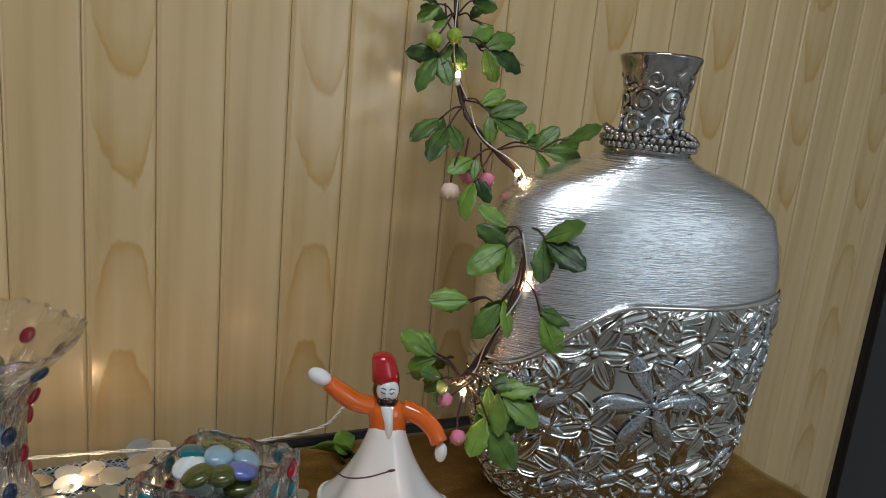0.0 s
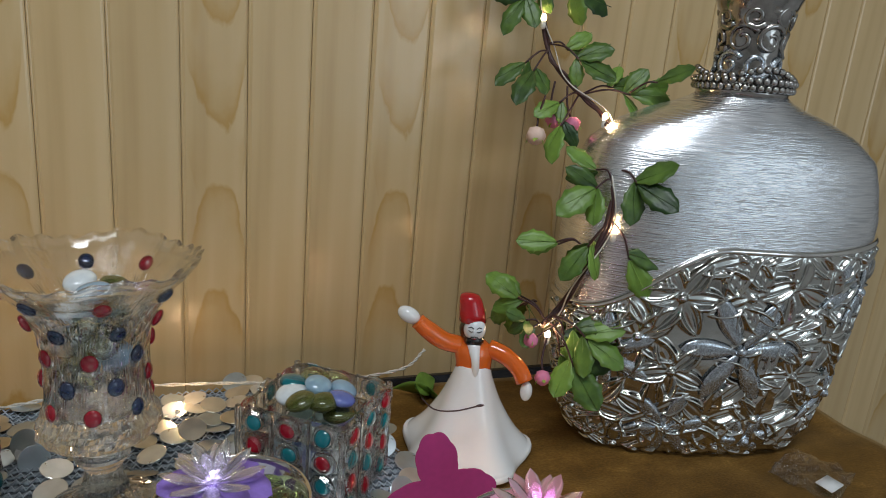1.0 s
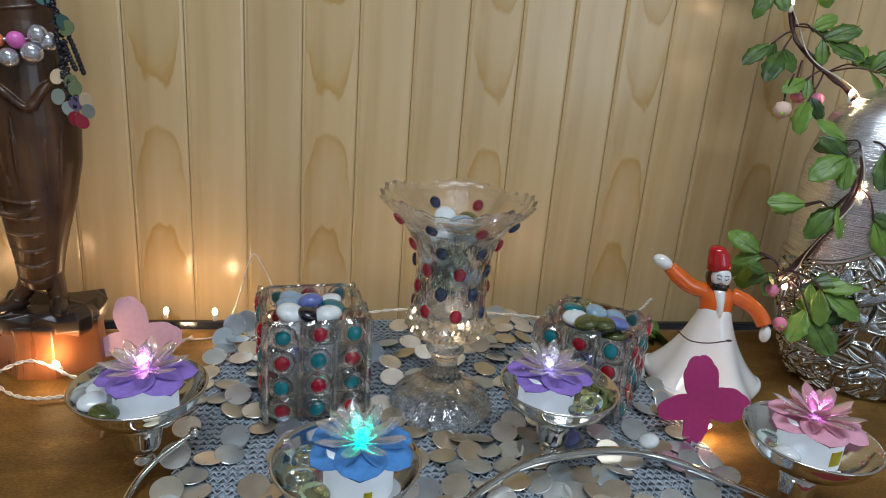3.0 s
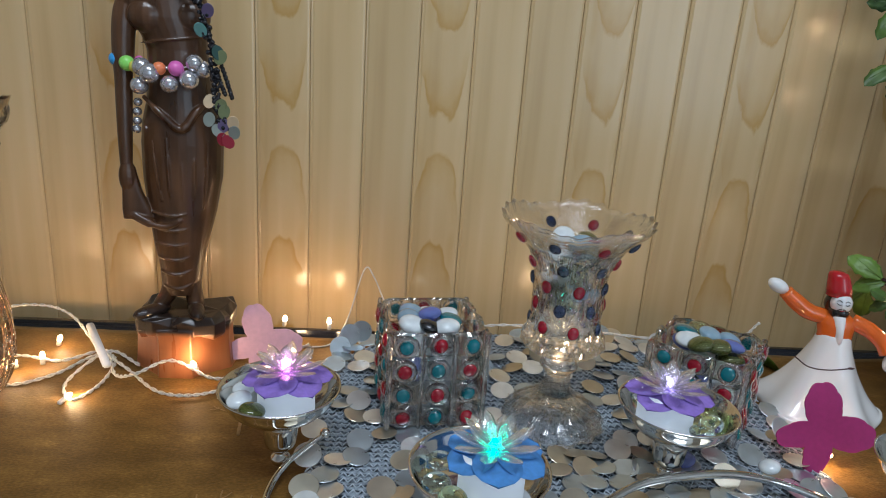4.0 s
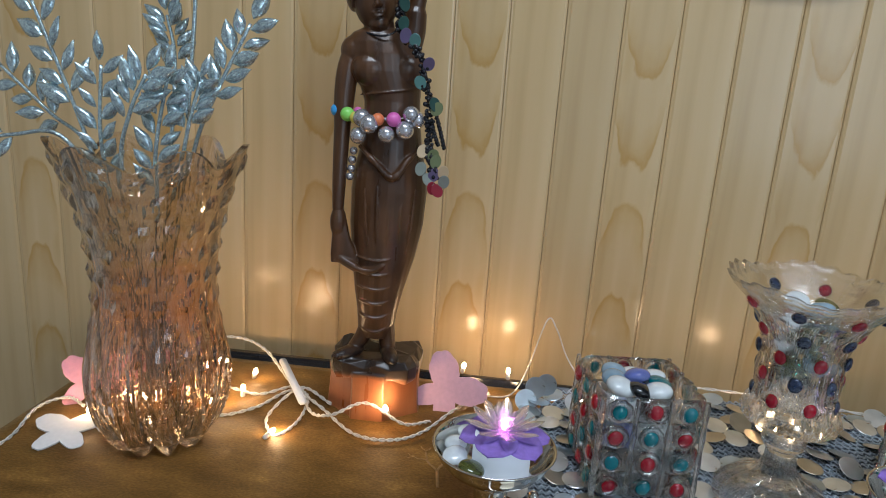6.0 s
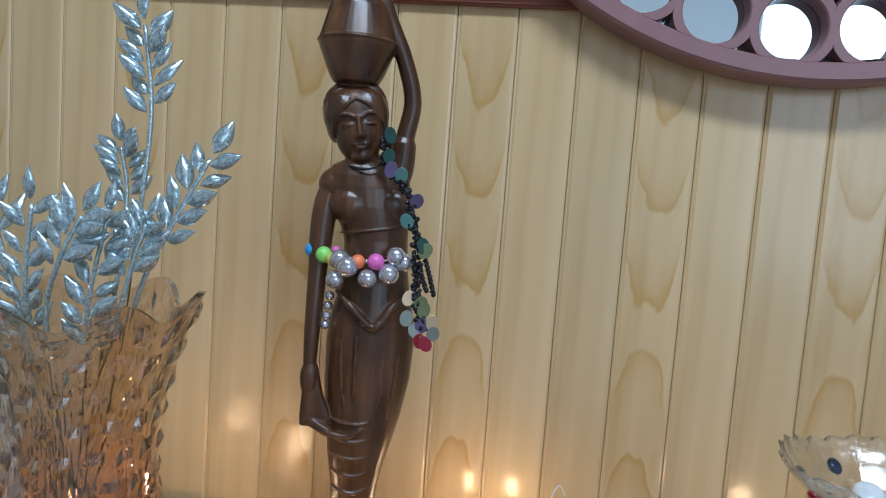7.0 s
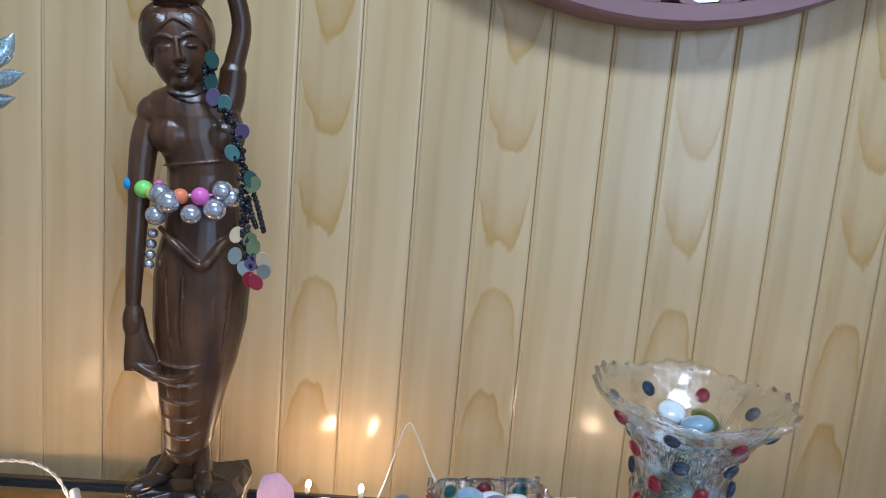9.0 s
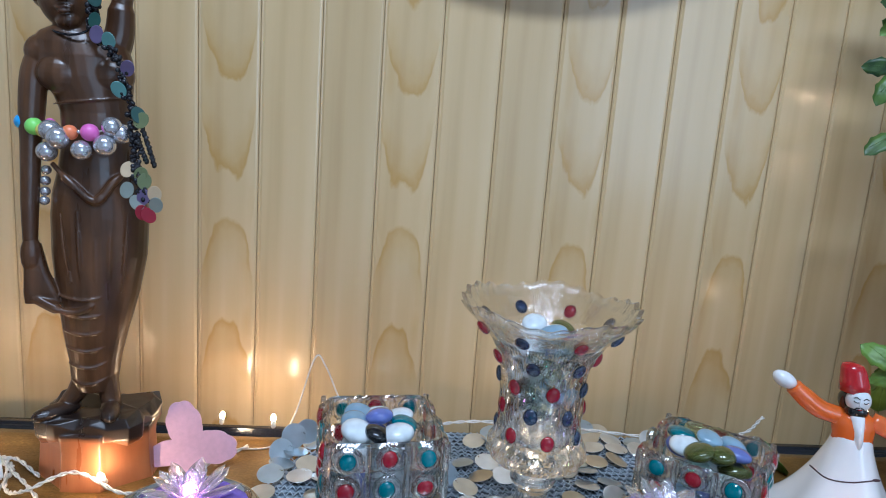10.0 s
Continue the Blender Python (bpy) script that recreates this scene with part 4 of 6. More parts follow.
def make_flask():
    ob = thing("silver_flask", "large silver flask vase with embossed flowers below", "vase", pose(*FLASK, 0, 0, FLASK_TURN))
    seg, zs = 96, [0.358 * i / 70 for i in range(71)]
    bm = bmesh.new()
    rings(bm, [[flask_point(2 * math.pi * k / seg, z)[0] for k in range(seg)] for z in zs])
    part("body", bm, M["brushed"], ob)
    pts = []
    for k in range(97):
        u = 2 * math.pi * k / 96
        p, _ = flask_point(u, 0.2)
        pts.append(flask_point(u, seam(p.x), 0.001)[0])
    part("seam_bead", tube(bmesh.new(), pts, 0.0032, 8, caps=False), M["chrome"], ob)
    bm = bmesh.new()
    neck = [(0.036, 0.352), (0.040, 0.356), (0.0405, 0.361), (0.030, 0.364), (0.0285, 0.375), (0.027, 0.392), (0.0285, 0.41), (0.033, 0.43), (0.0375, 0.442), (0.0385, 0.446), (0.036, 0.447), (0.031, 0.436), (0.025, 0.41), (0.024, 0.37)]
    fine = [(p.x, p.y) for p in spline([(r, z, 0) for r, z in neck], 4)]
    lathe(bm, fine, 48, lambda a, r, z: (r + (0.0016 * math.sin(5 * a + 130 * z) * math.sin(160 * z) if 0.367 < z < 0.435 else 0), z))
    part("neck", bm, M["chrome_dark"], ob)
    # raised scrolls round the neck
    for k in range(21):
        a0, z0, flip, big = 0.30 * k, (0.383, 0.405, 0.424)[k % 3], (1 if k % 4 < 2 else -1), (0.85, 1.0, 0.7)[k % 3]
        curl = []
        for i in range(26):
            t = i / 25
            ang, rad = flip * (0.5 + 8.0 * t), 0.0140 * big * (1 - 0.78 * t)
            z = z0 + rad * math.sin(ang)
            rn = 0.0274 + (0.14 * (z - 0.402) if z > 0.402 else 0.04 * (0.402 - z))
            aa = a0 + rad * math.cos(ang) / 0.028
            curl.append((rn * math.cos(aa), rn * math.sin(aa), z))
        part("scroll", tube(bmesh.new(), curl, [0.0032 - 0.0014 * i / 25 for i in range(26)], 6), M["chrome_dark" if k % 3 else "silverglit"], ob)
    bead = mesh_of("bead", ball(bmesh.new(), (0, 0, 0), (0.0034, 0.0034, 0.0034), 10, 8), M["chrome_dark"])
    for row, (rr, z, n) in enumerate(((0.0430, 0.3635, 40), (0.0440, 0.3695, 40), (0.0425, 0.3755, 38))):
        for k in range(n):
            a = 2 * math.pi * (k + 0.5 * row) / n
            share("bead", bead, pose(rr * math.cos(a), rr * math.sin(a), z + (0.004 * math.sin(3 * a) if row == 2 else 0)), ob)
    # embossed flowers pressed out of the lower skin
    rng = random.Random(7)
    front = -math.pi / 2
    # flat glittering flowers: angle, height, petal length, petals, turn
    glitter_spots = [(front + 0.06, 0.126, 0.058, 6, 0.0), (front - 0.80, 0.112, 0.044, 6, 0.5), (front - 0.34, 0.040, 0.040, 6, 0.2), (front + 0.30, 0.026, 0.030, 7, 0.4),
                     (front + 0.86, 0.185, 0.042, 6, 0.3), (front + 0.92, 0.075, 0.036, 6, 0.9), (front + 2.2, 0.12, 0.050, 6, 0.1), (front - 2.2, 0.12, 0.050, 6, 0.1)]
    spots = []
    for row in range(6):
        z = 0.014 + 0.041 * row
        for k in range(15):
            u = -math.pi + 2 * math.pi * (k + 0.5 * (row % 2)) / 15 + rng.uniform(-0.08, 0.08)
            zz = z + rng.uniform(-0.007, 0.007)
            c = flask_point(u, zz)[0]
            if zz - 0.004 > seam(c.x) or any((c - flask_point(gu, gz)[0]).length < 0.32 * gl + 0.006 for gu, gz, gl, _, _ in glitter_spots):
                continue
            spots.append((u, zz, rng.uniform(0.036, 0.046), rng.choice((5, 6, 6)), rng.uniform(0, 1)))
    seg, rows = 760, 200
    us = [2 * math.pi * k / seg for k in range(seg)]
    tops = [seam(flask_point(u, 0.2)[0].x) for u in us]
    skin = [[flask_point(u, top * j / rows) for u, top in zip(us, tops)] for j in range(rows + 1)]
    pos = np.array([[tuple(p) for p, _ in line] for line in skin])
    nor = np.array([[tuple(q) for _, q in line] for line in skin])
    high = np.zeros(pos.shape[:2])
    for order, (u, z, size, count, turn) in enumerate(spots):
        c, nrm = flask_point(u, z)
        side = Vector((0, 0, 1)).cross(nrm).normalized()
        d = pos - np.array(c)
        dx, dy = d @ np.array(side), d[..., 2]
        r = np.hypot(dx, dy)
        near = (r < size * 1.05) & (nor @ np.array(nrm) > 0.2)
        phi = np.mod(np.arctan2(dy, dx) - turn, 2 * math.pi / count) - math.pi / count
        t = np.clip(r * np.cos(phi) / size, 0.001, 0.999)
        wide = size * 0.27 * np.sin(math.pi * t ** 0.85) ** 0.75 + 1e-5
        q = np.abs(r * np.sin(phi)) / wide
        rim = 0.0046 * np.exp(-((q - 0.78) / 0.22) ** 2)
        dish = 0.0012 * np.exp(-(q / 0.25) ** 2)
        h = (rim + dish) * np.clip((1.18 - q) / 0.18, 0, 1) * np.clip((1 - t) / 0.10, 0, 1) ** 0.5 * (0.65 + 0.35 * np.sin(math.pi * t))
        h = np.maximum(h, 0.0042 * np.sqrt(np.clip(1 - (r / 0.0045) ** 2, 0, 1)))
        high = np.where(near, np.maximum(high, h * (0.85 + 0.3 * ((order * 7) % 5) / 5)), high)
    edge = np.clip((1 - np.arange(rows + 1) / rows) / 0.03, 0, 1)[:, None]
    pos = pos + nor * (0.0006 + high * edge * 1.25)[..., None]
    me = bpy.data.meshes.new("embossed_skin")
    faces = [(j * seg + i, j * seg + (i + 1) % seg, (j + 1) * seg + (i + 1) % seg, (j + 1) * seg + i) for j in range(rows) for i in range(seg)]
    me.from_pydata(pos.reshape(-1, 3).tolist(), [], faces)
    me.materials.append(M["chrome_cut"])
    me.shade_smooth()
    skin_ob = new("embossed_skin", me)
    skin_ob.parent = ob
    tagged(skin_ob, "chrome skin embossed with overlapping flowers")
    for u, z, size, count, turn in glitter_spots:
        c, nrm = flask_point(u, z, 0.0025)
        step = 0.002
        per = max(1e-4, (flask_point(u + step, z)[0] - flask_point(u, z)[0]).length / step)
        bm = bmesh.new()
        for k in range(count):
            ang = turn + 2 * math.pi * k / count
            tip_z = min(max(z + math.sin(ang) * size, 0.004), 0.34)
            tip, tn = flask_point(u + math.cos(ang) * size / per, tip_z, 0.0025)
            way = tip - c
            if tip_z > seam(tip.x) - 0.002 or way.length < size * 0.35:
                continue
            m = Matrix.Translation(c + way.normalized() * size * 0.04) @ frame_along(way, nrm + tn).to_4x4()
            petal_mesh(bm, way.length * 0.96, size * 0.34, 0.0030, m, 0.0, 1.35, 10, 0, 0.6)
        ball(bm, c + nrm * 0.002, (0.005, 0.005, 0.005), 10, 8)
        part("glitter_flower", bm, M["silverglit"], ob, "flat flower of grey silver glitter")
    return ob


make_flask()


# ---- dancing figurine ----
def make_dancer():
    bm = bmesh.new()
    W, O, R, K, T = 0, 1, 2, 3, 4
    def skirt(a, r, z):
        t = max(0, 1 - z / 0.085)
        return r * (1 + 0.10 * t * math.sin(5 * a + 0.6)), z + 0.003 * t * (1 + math.sin(5 * a + 0.6)) * (1 if z < 0.01 else 0.3)
    lathe(bm, [(p.x, p.y) for p in spline([(0.050, 0.000, 0), (0.060, 0.003, 0), (0.058, 0.012, 0), (0.044, 0.030, 0), (0.030, 0.055, 0), (0.020, 0.080, 0), (0.0165, 0.092, 0), (0.015, 0.096, 0)], 5)], 60, skirt, True, W)
    loft(bm, [(0, 0, 0.084, 0.0175, 0.0155), (0, 0, 0.095, 0.0165, 0.014), (-0.001, 0, 0.105, 0.018, 0.0145), (-0.002, 0, 0.113, 0.018, 0.013), (-0.002, 0, 0.119, 0.010, 0.009)], 24, O)
    loft(bm, [(0.002, -0.0115, 0.082, 0.0045, 0.0055), (0.001, -0.0115, 0.10, 0.004, 0.006), (-0.002, -0.010, 0.117, 0.006, 0.006), (-0.002, -0.006, 0.121, 0.004, 0.004)], 14, W)
    # arms: one raised to the side, one lowered
    tube(bm, spline([(-0.013, 0, 0.112), (-0.030, -0.002, 0.116), (-0.045, -0.004, 0.126), (-0.055, -0.005, 0.134)], 5), [0.0085] * 5 + [0.0088] * 5 + [0.0085, 0.0083, 0.008, 0.0078, 0.0075, 0.0075], 14, O)
    ball(bm, (-0.063, -0.005, 0.139), (0.0115, 0.0075, 0.0072), 14, 10, Matrix.Rotation(0.45, 3, "Y"), W)
    tube(bm, spline([(0.012, 0, 0.112), (0.028, -0.004, 0.107), (0.041, -0.010, 0.098), (0.047, -0.014, 0.088)], 5), [0.0085] * 6 + [0.008] * 10, 14, O)
    ball(bm, (0.0495, -0.015, 0.079), (0.0058, 0.0058, 0.0095), 12, 10, None, W)
    # head, beard, tall hat
    hx, hz = -0.004, 0.131
    ball(bm, (hx, 0.0025, hz - 0.003), (0.0125, 0.0108, 0.0130), 18, 12, None, K)
    ball(bm, (hx + 0.0016, -0.0046, hz - 0.0095), (0.0098, 0.0098, 0.0082), 18, 12, None, K)
    ball(bm, (hx + 0.0015, -0.0052, hz - 0.0002), (0.0102, 0.0098, 0.0112), 20, 14, None, T)
    # brows, closed eyes, nose, moustache and mouth
    fy = lambda x, z: -0.0052 - 0.0100 * math.sqrt(max(0.02, 1 - (x / 0.0102) ** 2 - ((z + 0.0002) / 0.0112) ** 2))
    def stroke(points, r, mat):
        tube(bm, [(hx + 0.0015 + x, fy(x, z), hz + z) for x, z in points], r, 6, mat)
    for sg in (-1, 1):
        stroke([(sg * 0.0014, 0.0036), (sg * 0.0036, 0.0048), (sg * 0.0060, 0.0036)], 0.00042, K)
        stroke([(sg * 0.0018, 0.0010), (sg * 0.0036, 0.0003), (sg * 0.0058, 0.0014)], 0.00042, K)
        stroke([(sg * 0.0004, -0.0042), (sg * 0.0026, -0.0046), (sg * 0.0038, -0.0064)], 0.00060, K)
    stroke([(-0.0008, 0.0030), (-0.0010, -0.0020), (0.0006, -0.0028)], 0.00050, T)
    stroke([(-0.0016, -0.0060), (0.0, -0.0064), (0.0016, -0.0060)], 0.00050, R)
    loft(bm, [(hx - 0.001, 0.001, hz + 0.006, 0.0128, 0.0122), (hx - 0.002, 0.001, hz + 0.014, 0.0122, 0.0118), (hx - 0.0045, 0.002, hz + 0.026, 0.0105, 0.0102), (hx - 0.0055, 0.002, hz + 0.030, 0.0085, 0.0082), (hx - 0.006, 0.002, hz + 0.0315, 0.004, 0.004)], 24, R)
    ob = link_mesh("figurine", bm, [M["porcelain"], M["orange"], M["red_glaze"], M["black_glaze"], M["tint_face"]])
    ob.matrix_world = pose(0.549, -0.208, 0.0, 0, 0, -22)
    return tagged(ob, "glazed dancing figurine, white skirt, orange jacket, red hat", "figurine")


make_dancer()


# ---- crocheted mat with sequins ----
MAT_C, MAT_R = (0.252, -0.288), (0.236, 0.214)


def mat_height(x, y):
    rise = min(1, max(0, (y + 0.30) / 0.17))
    return 0.006 + 0.016 * rise * rise * (3 - 2 * rise) + 0.0016 * noise.noise((x * 18, y * 18, 4))


def make_mat():
    ob = thing("crochet_mat", "grey crocheted mat sewn with round silvery sequins", "mat")
    bm = bmesh.new()
    n, seg = 26, 120
    grid = []
    for i in range(n + 1):
        ring = []
        for k in range(seg):
            a = 2 * math.pi * k / seg
            c, s = math.cos(a), math.sin(a)
            q = (abs(c) ** 3.2 + abs(s) ** 3.2) ** (-1 / 3.2) * (i / n + 0.0006)
            edge = 1 + (0.018 * math.sin(26 * a) if i == n else 0)
            x, y = MAT_C[0] + MAT_R[0] * c * q * edge, MAT_C[1] + MAT_R[1] * s * q * edge
            ring.append(bm.verts.new((x, y, mat_height(x, y) if i < n else 0.0025 + 0.6 * (mat_height(x, y) - 0.006))))
        grid.append(ring)
    for a, b in zip(grid, grid[1:]):
        for k in range(seg):
            bm.faces.new((a[k], a[(k + 1) % seg], b[(k + 1) % seg], b[k]))
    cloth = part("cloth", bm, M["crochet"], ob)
    so = cloth.modifiers.new("thickness", "SOLIDIFY")
    so.thickness, so.offset = 0.003, -1
    # raised crochet rows
    bm = bmesh.new()
    for r in range(58):
        y = MAT_C[1] - MAT_R[1] * 0.96 + 2 * MAT_R[1] * 0.96 * r / 57
        half = MAT_R[0] * max(0, 1 - (abs(y - MAT_C[1]) / MAT_R[1]) ** 3.2) ** (1 / 3.2) * 0.985
        m = int(half * 2 / 0.0035)
        pts = []
        for i in range(m + 1):
            x = MAT_C[0] - half + 2 * half * i / m
            yy = y + 0.0024 * (1 if i % 2 else -1) + 0.006 * math.sin(x * 21 + 0.3)
            pts.append((x, yy, mat_height(x, yy) + 0.0012 + 0.0007 * (i % 2)))
        tube(bm, pts, 0.0008, 4)
    tagged(part("yarn", bm, M["cord_grey"], ob), kind="stuff")
    return ob


M["cord_grey"] = plain("grey_yarn", (0.46, 0.52, 0.59), 0.7, var=0.3, scale=500)
mat_thing = make_mat()


# ---- candle cups with lotus lights ----
def make_cup(x, y, seed):
    """Silver cup on a short stem."""
    ob = thing("silver_cup", "polished silver cup on a short stem", "cup", pose(x, y, 0) @ Matrix.Diagonal((1.02, 1.02, 1.06, 1)), "silver candle cups")
    prof = [(0.002, 0.046), (0.012, 0.047), (0.028, 0.052), (0.041, 0.062), (0.047, 0.073), (0.0485, 0.0745), (0.0475, 0.0755), (0.0455, 0.0735), (0.039, 0.0635), (0.026, 0.0545), (0.010, 0.0500), (0.002, 0.0498)]
    part("bowl", lathe(bmesh.new(), [(p.x, p.y) for p in spline([(r, z, 0) for r, z in prof], 3)], 56), M["chrome"], ob)
    stem = [(0.003, 0.006), (0.006, 0.0065), (0.0085, 0.012), (0.005, 0.016), (0.0055, 0.019), (0.0120, 0.024), (0.0135, 0.032), (0.0145, 0.044), (0.010, 0.0475), (0.002, 0.048)]
    part("stem", lathe(bmesh.new(), [(p.x, p.y) for p in spline([(r, z, 0) for r, z in stem], 3)], 32, caps=True), M["chrome"], ob)
    return ob


def make_lotus(x, y, felt, led, crystal, turn, label, sticker=0, off=(0, 0)):
    """White light candle with a felt flower and a crystal lotus."""
    ob = thing("lotus_light", label, "candle light", pose(x + off[0], y + off[1], 0.0600, 0, 0, turn), "lotus lights in the cups")
    prof = [(0.002, 0.0), (0.0210, 0.0), (0.0228, 0.0015), (0.0228, 0.030), (0.0215, 0.032), (0.002, 0.0322)]
    part("candle", lathe(bmesh.new(), prof, 40, caps=True), M["wax"], ob)
    for k in range(6):
        bm = petal_mesh(bmesh.new(), 0.036, 0.032, 0.0006, None, 0.03 * (-1) ** k - 0.13, 1.1, 9, 0, 0.5)
        part("felt_petal", bm, felt, ob).matrix_basis = pose(0.0015, 0, 0.0328 + 0.0003 * k, 0, 2, 60 * k)
    for row, (count, length, pitch) in enumerate(((8, 0.031, -12), (7, 0.027, -34), (4, 0.018, -60))):
        bm = petal_mesh(bmesh.new(), length, 0.0108, 0.0014, None, 0.10, 1.15, 6, 0, 0.6)
        me = mesh_of("crystal_petal", bm, crystal)
        for k in range(count):
            share("crystal_petal", me, pose(0, 0, 0.0342 + 0.0008 * row) @ pose(0, 0, 0, 0, 0, 360 * (k + 0.5 * row) / count) @ pose(0.002, 0, 0, 0, pitch, 0), ob)
    lamp("lotus_lamp", "POINT", pose(x + off[0], y + off[1], 0.1065), 0.0009 * led.node_tree.nodes["Principled BSDF"].inputs["Emission Strength"].default_value, tuple(led.node_tree.nodes["Principled BSDF"].inputs["Emission Color"].default_value)[:3], radius=0.003)
    part("led", ball(bmesh.new(), (0, 0, 0.0392), (0.0032, 0.0032, 0.0042), 12, 8), led, ob)
    if sticker:
        bm = bmesh.new()
        rings(bm, [[(0.0231 * math.sin(a), -0.0231 * math.cos(a), z) for a in [sticker * f for f in (-0.12, -0.05, 0.05, 0.12)]] + [(0.0234 * math.sin(a), -0.0234 * math.cos(a), z) for a in [sticker * f for f in (0.12, 0.05, -0.05, -0.12)]] for z in (0.007, 0.007 + 0.006 * sticker)])
        part("sticker", bm, M["yellow"], ob).matrix_basis = pose(0, 0, 0, 0, 0, -turn + 12)
    return ob


CUPS = ((-0.002, -0.328), (0.151, -0.428), (0.329, -0.337), (0.504, -0.418))
for i, (x, y) in enumerate(CUPS):
    make_cup(x, y, i)
make_lotus(*CUPS[0], M["purple"], M["led_pink"], M["crystal"], 10, "white light with purple felt petals and a crystal lotus", off=(0.006, -0.006))
make_lotus(*CUPS[1], M["blue"], M["led_green"], M["crystal"], 25, "white light with blue felt petals and a crystal lotus", 1, off=(0.008, -0.004))
make_lotus(*CUPS[2], M["purple"], M["led_lilac"], M["crystal"], 40, "white light with purple felt petals and a crystal lotus", off=(-0.012, -0.004))
make_lotus(*CUPS[3], M["pinkfelt"], M["led_violet"], M["crystal_pink"], 5, "white light with pink felt petals and a pink lotus", 2)


def pebble(x, y, z, r, mat, words, rng):
    bm = ball(bmesh.new(), (0, 0, 0), (r, r * rng.uniform(0.85, 1), r * rng.uniform(0.45, 0.62)), 18, 12)
    ob = link_mesh("glass_pebble", bm, mat)
    ob.matrix_world = pose(x, y, z, rng.uniform(-18, 18), rng.uniform(-18, 18), rng.uniform(0, 180))
    return tagged(ob, words, "pebble", "loose glass pebbles")


rng = random.Random(3)
for (cx, cy), spots in zip(CUPS, (
    ((-0.031, 0.006, "milk"), (-0.030, -0.012, "milk"), (-0.016, -0.030, "olive"), (-0.022, 0.024, "milk")),
    ((-0.020, -0.026, "lime"), (-0.030, -0.010, "mint"), (-0.026, 0.016, "mint")),
    ((0.024, -0.014, "mint"), (0.029, 0.006, "lime"), (0.010, -0.028, "mint"), (0.024, 0.020, "lime")),
    ((-0.026, -0.010, "milk"), (-0.024, 0.012, "mint"), (0.02, 0.022, "sky")))):
    for dx, dy, key in spots:
        r = math.hypot(dx, dy)
        pebble(cx + dx, cy + dy, 0.0635 + max(0, r - 0.020) * 0.75, 0.0105, M[key], f"smooth {'whitish' if key == 'milk' else key} glass pebble lying in a silver cup", rng)
pebble(0.352, -0.318, 0.014, 0.012, M["violet"], "violet-blue glass pebble lying on the mat", rng)
pebble(0.412, -0.351, 0.031, 0.0105, M["milk"], "pale glass pebble resting on the silver arm", rng)


# curved silver arms of the cup stand
stand = thing("cup_stand", "low silver stand with slender curved arms", "stand", pose(0.215, -0.425, 0))


def make_arm(points, r=0.0032):
    pts = spline(points, 9)
    p0 = Vector((0.215, -0.425, 0))
    ob = part("arm", tube(bmesh.new(), [p - p0 for p in pts], [r * (0.55 + 0.45 * math.sin(math.pi * i / (len(pts) - 1))) for i in range(len(pts))], 10), M["chrome"], stand)
    for p in (pts[0], pts[-1]):
        part("ball_end", ball(bmesh.new(), p - p0, (0.0048, 0.0048, 0.0048), 12, 8), M["chrome"], ob)
    return ob


make_arm([(0.034, -0.318, 0.030), (0.010, -0.340, 0.020), (-0.003, -0.362, 0.010), (-0.002, -0.392, 0.006), (0.017, -0.420, 0.006), (0.045, -0.440, 0.006), (0.09, -0.452, 0.0135)])
make_arm([(0.215, -0.425, 0.014), (0.243, -0.402, 0.020), (0.285, -0.378, 0.028), (0.325, -0.368, 0.031), (0.375, -0.362, 0.030), (0.425, -0.364, 0.021), (0.485, -0.395, 0.009), (0.505, -0.413, 0.006)], 0.0038)


# ---- knobby square holders and the sundae glass ----
def square_ring(half, z, power, seg, bulge):
    out = []
    for k in range(seg):
        a = 2 * math.pi * k / seg
        c, s = math.cos(a), math.sin(a)
        q = (abs(c) ** power + abs(s) ** power) ** (-1 / power) * half
        b = bulge(q * (s if abs(c) > abs(s) else c), z)
        out.append((q * c * b, q * s * b, z))
    return out


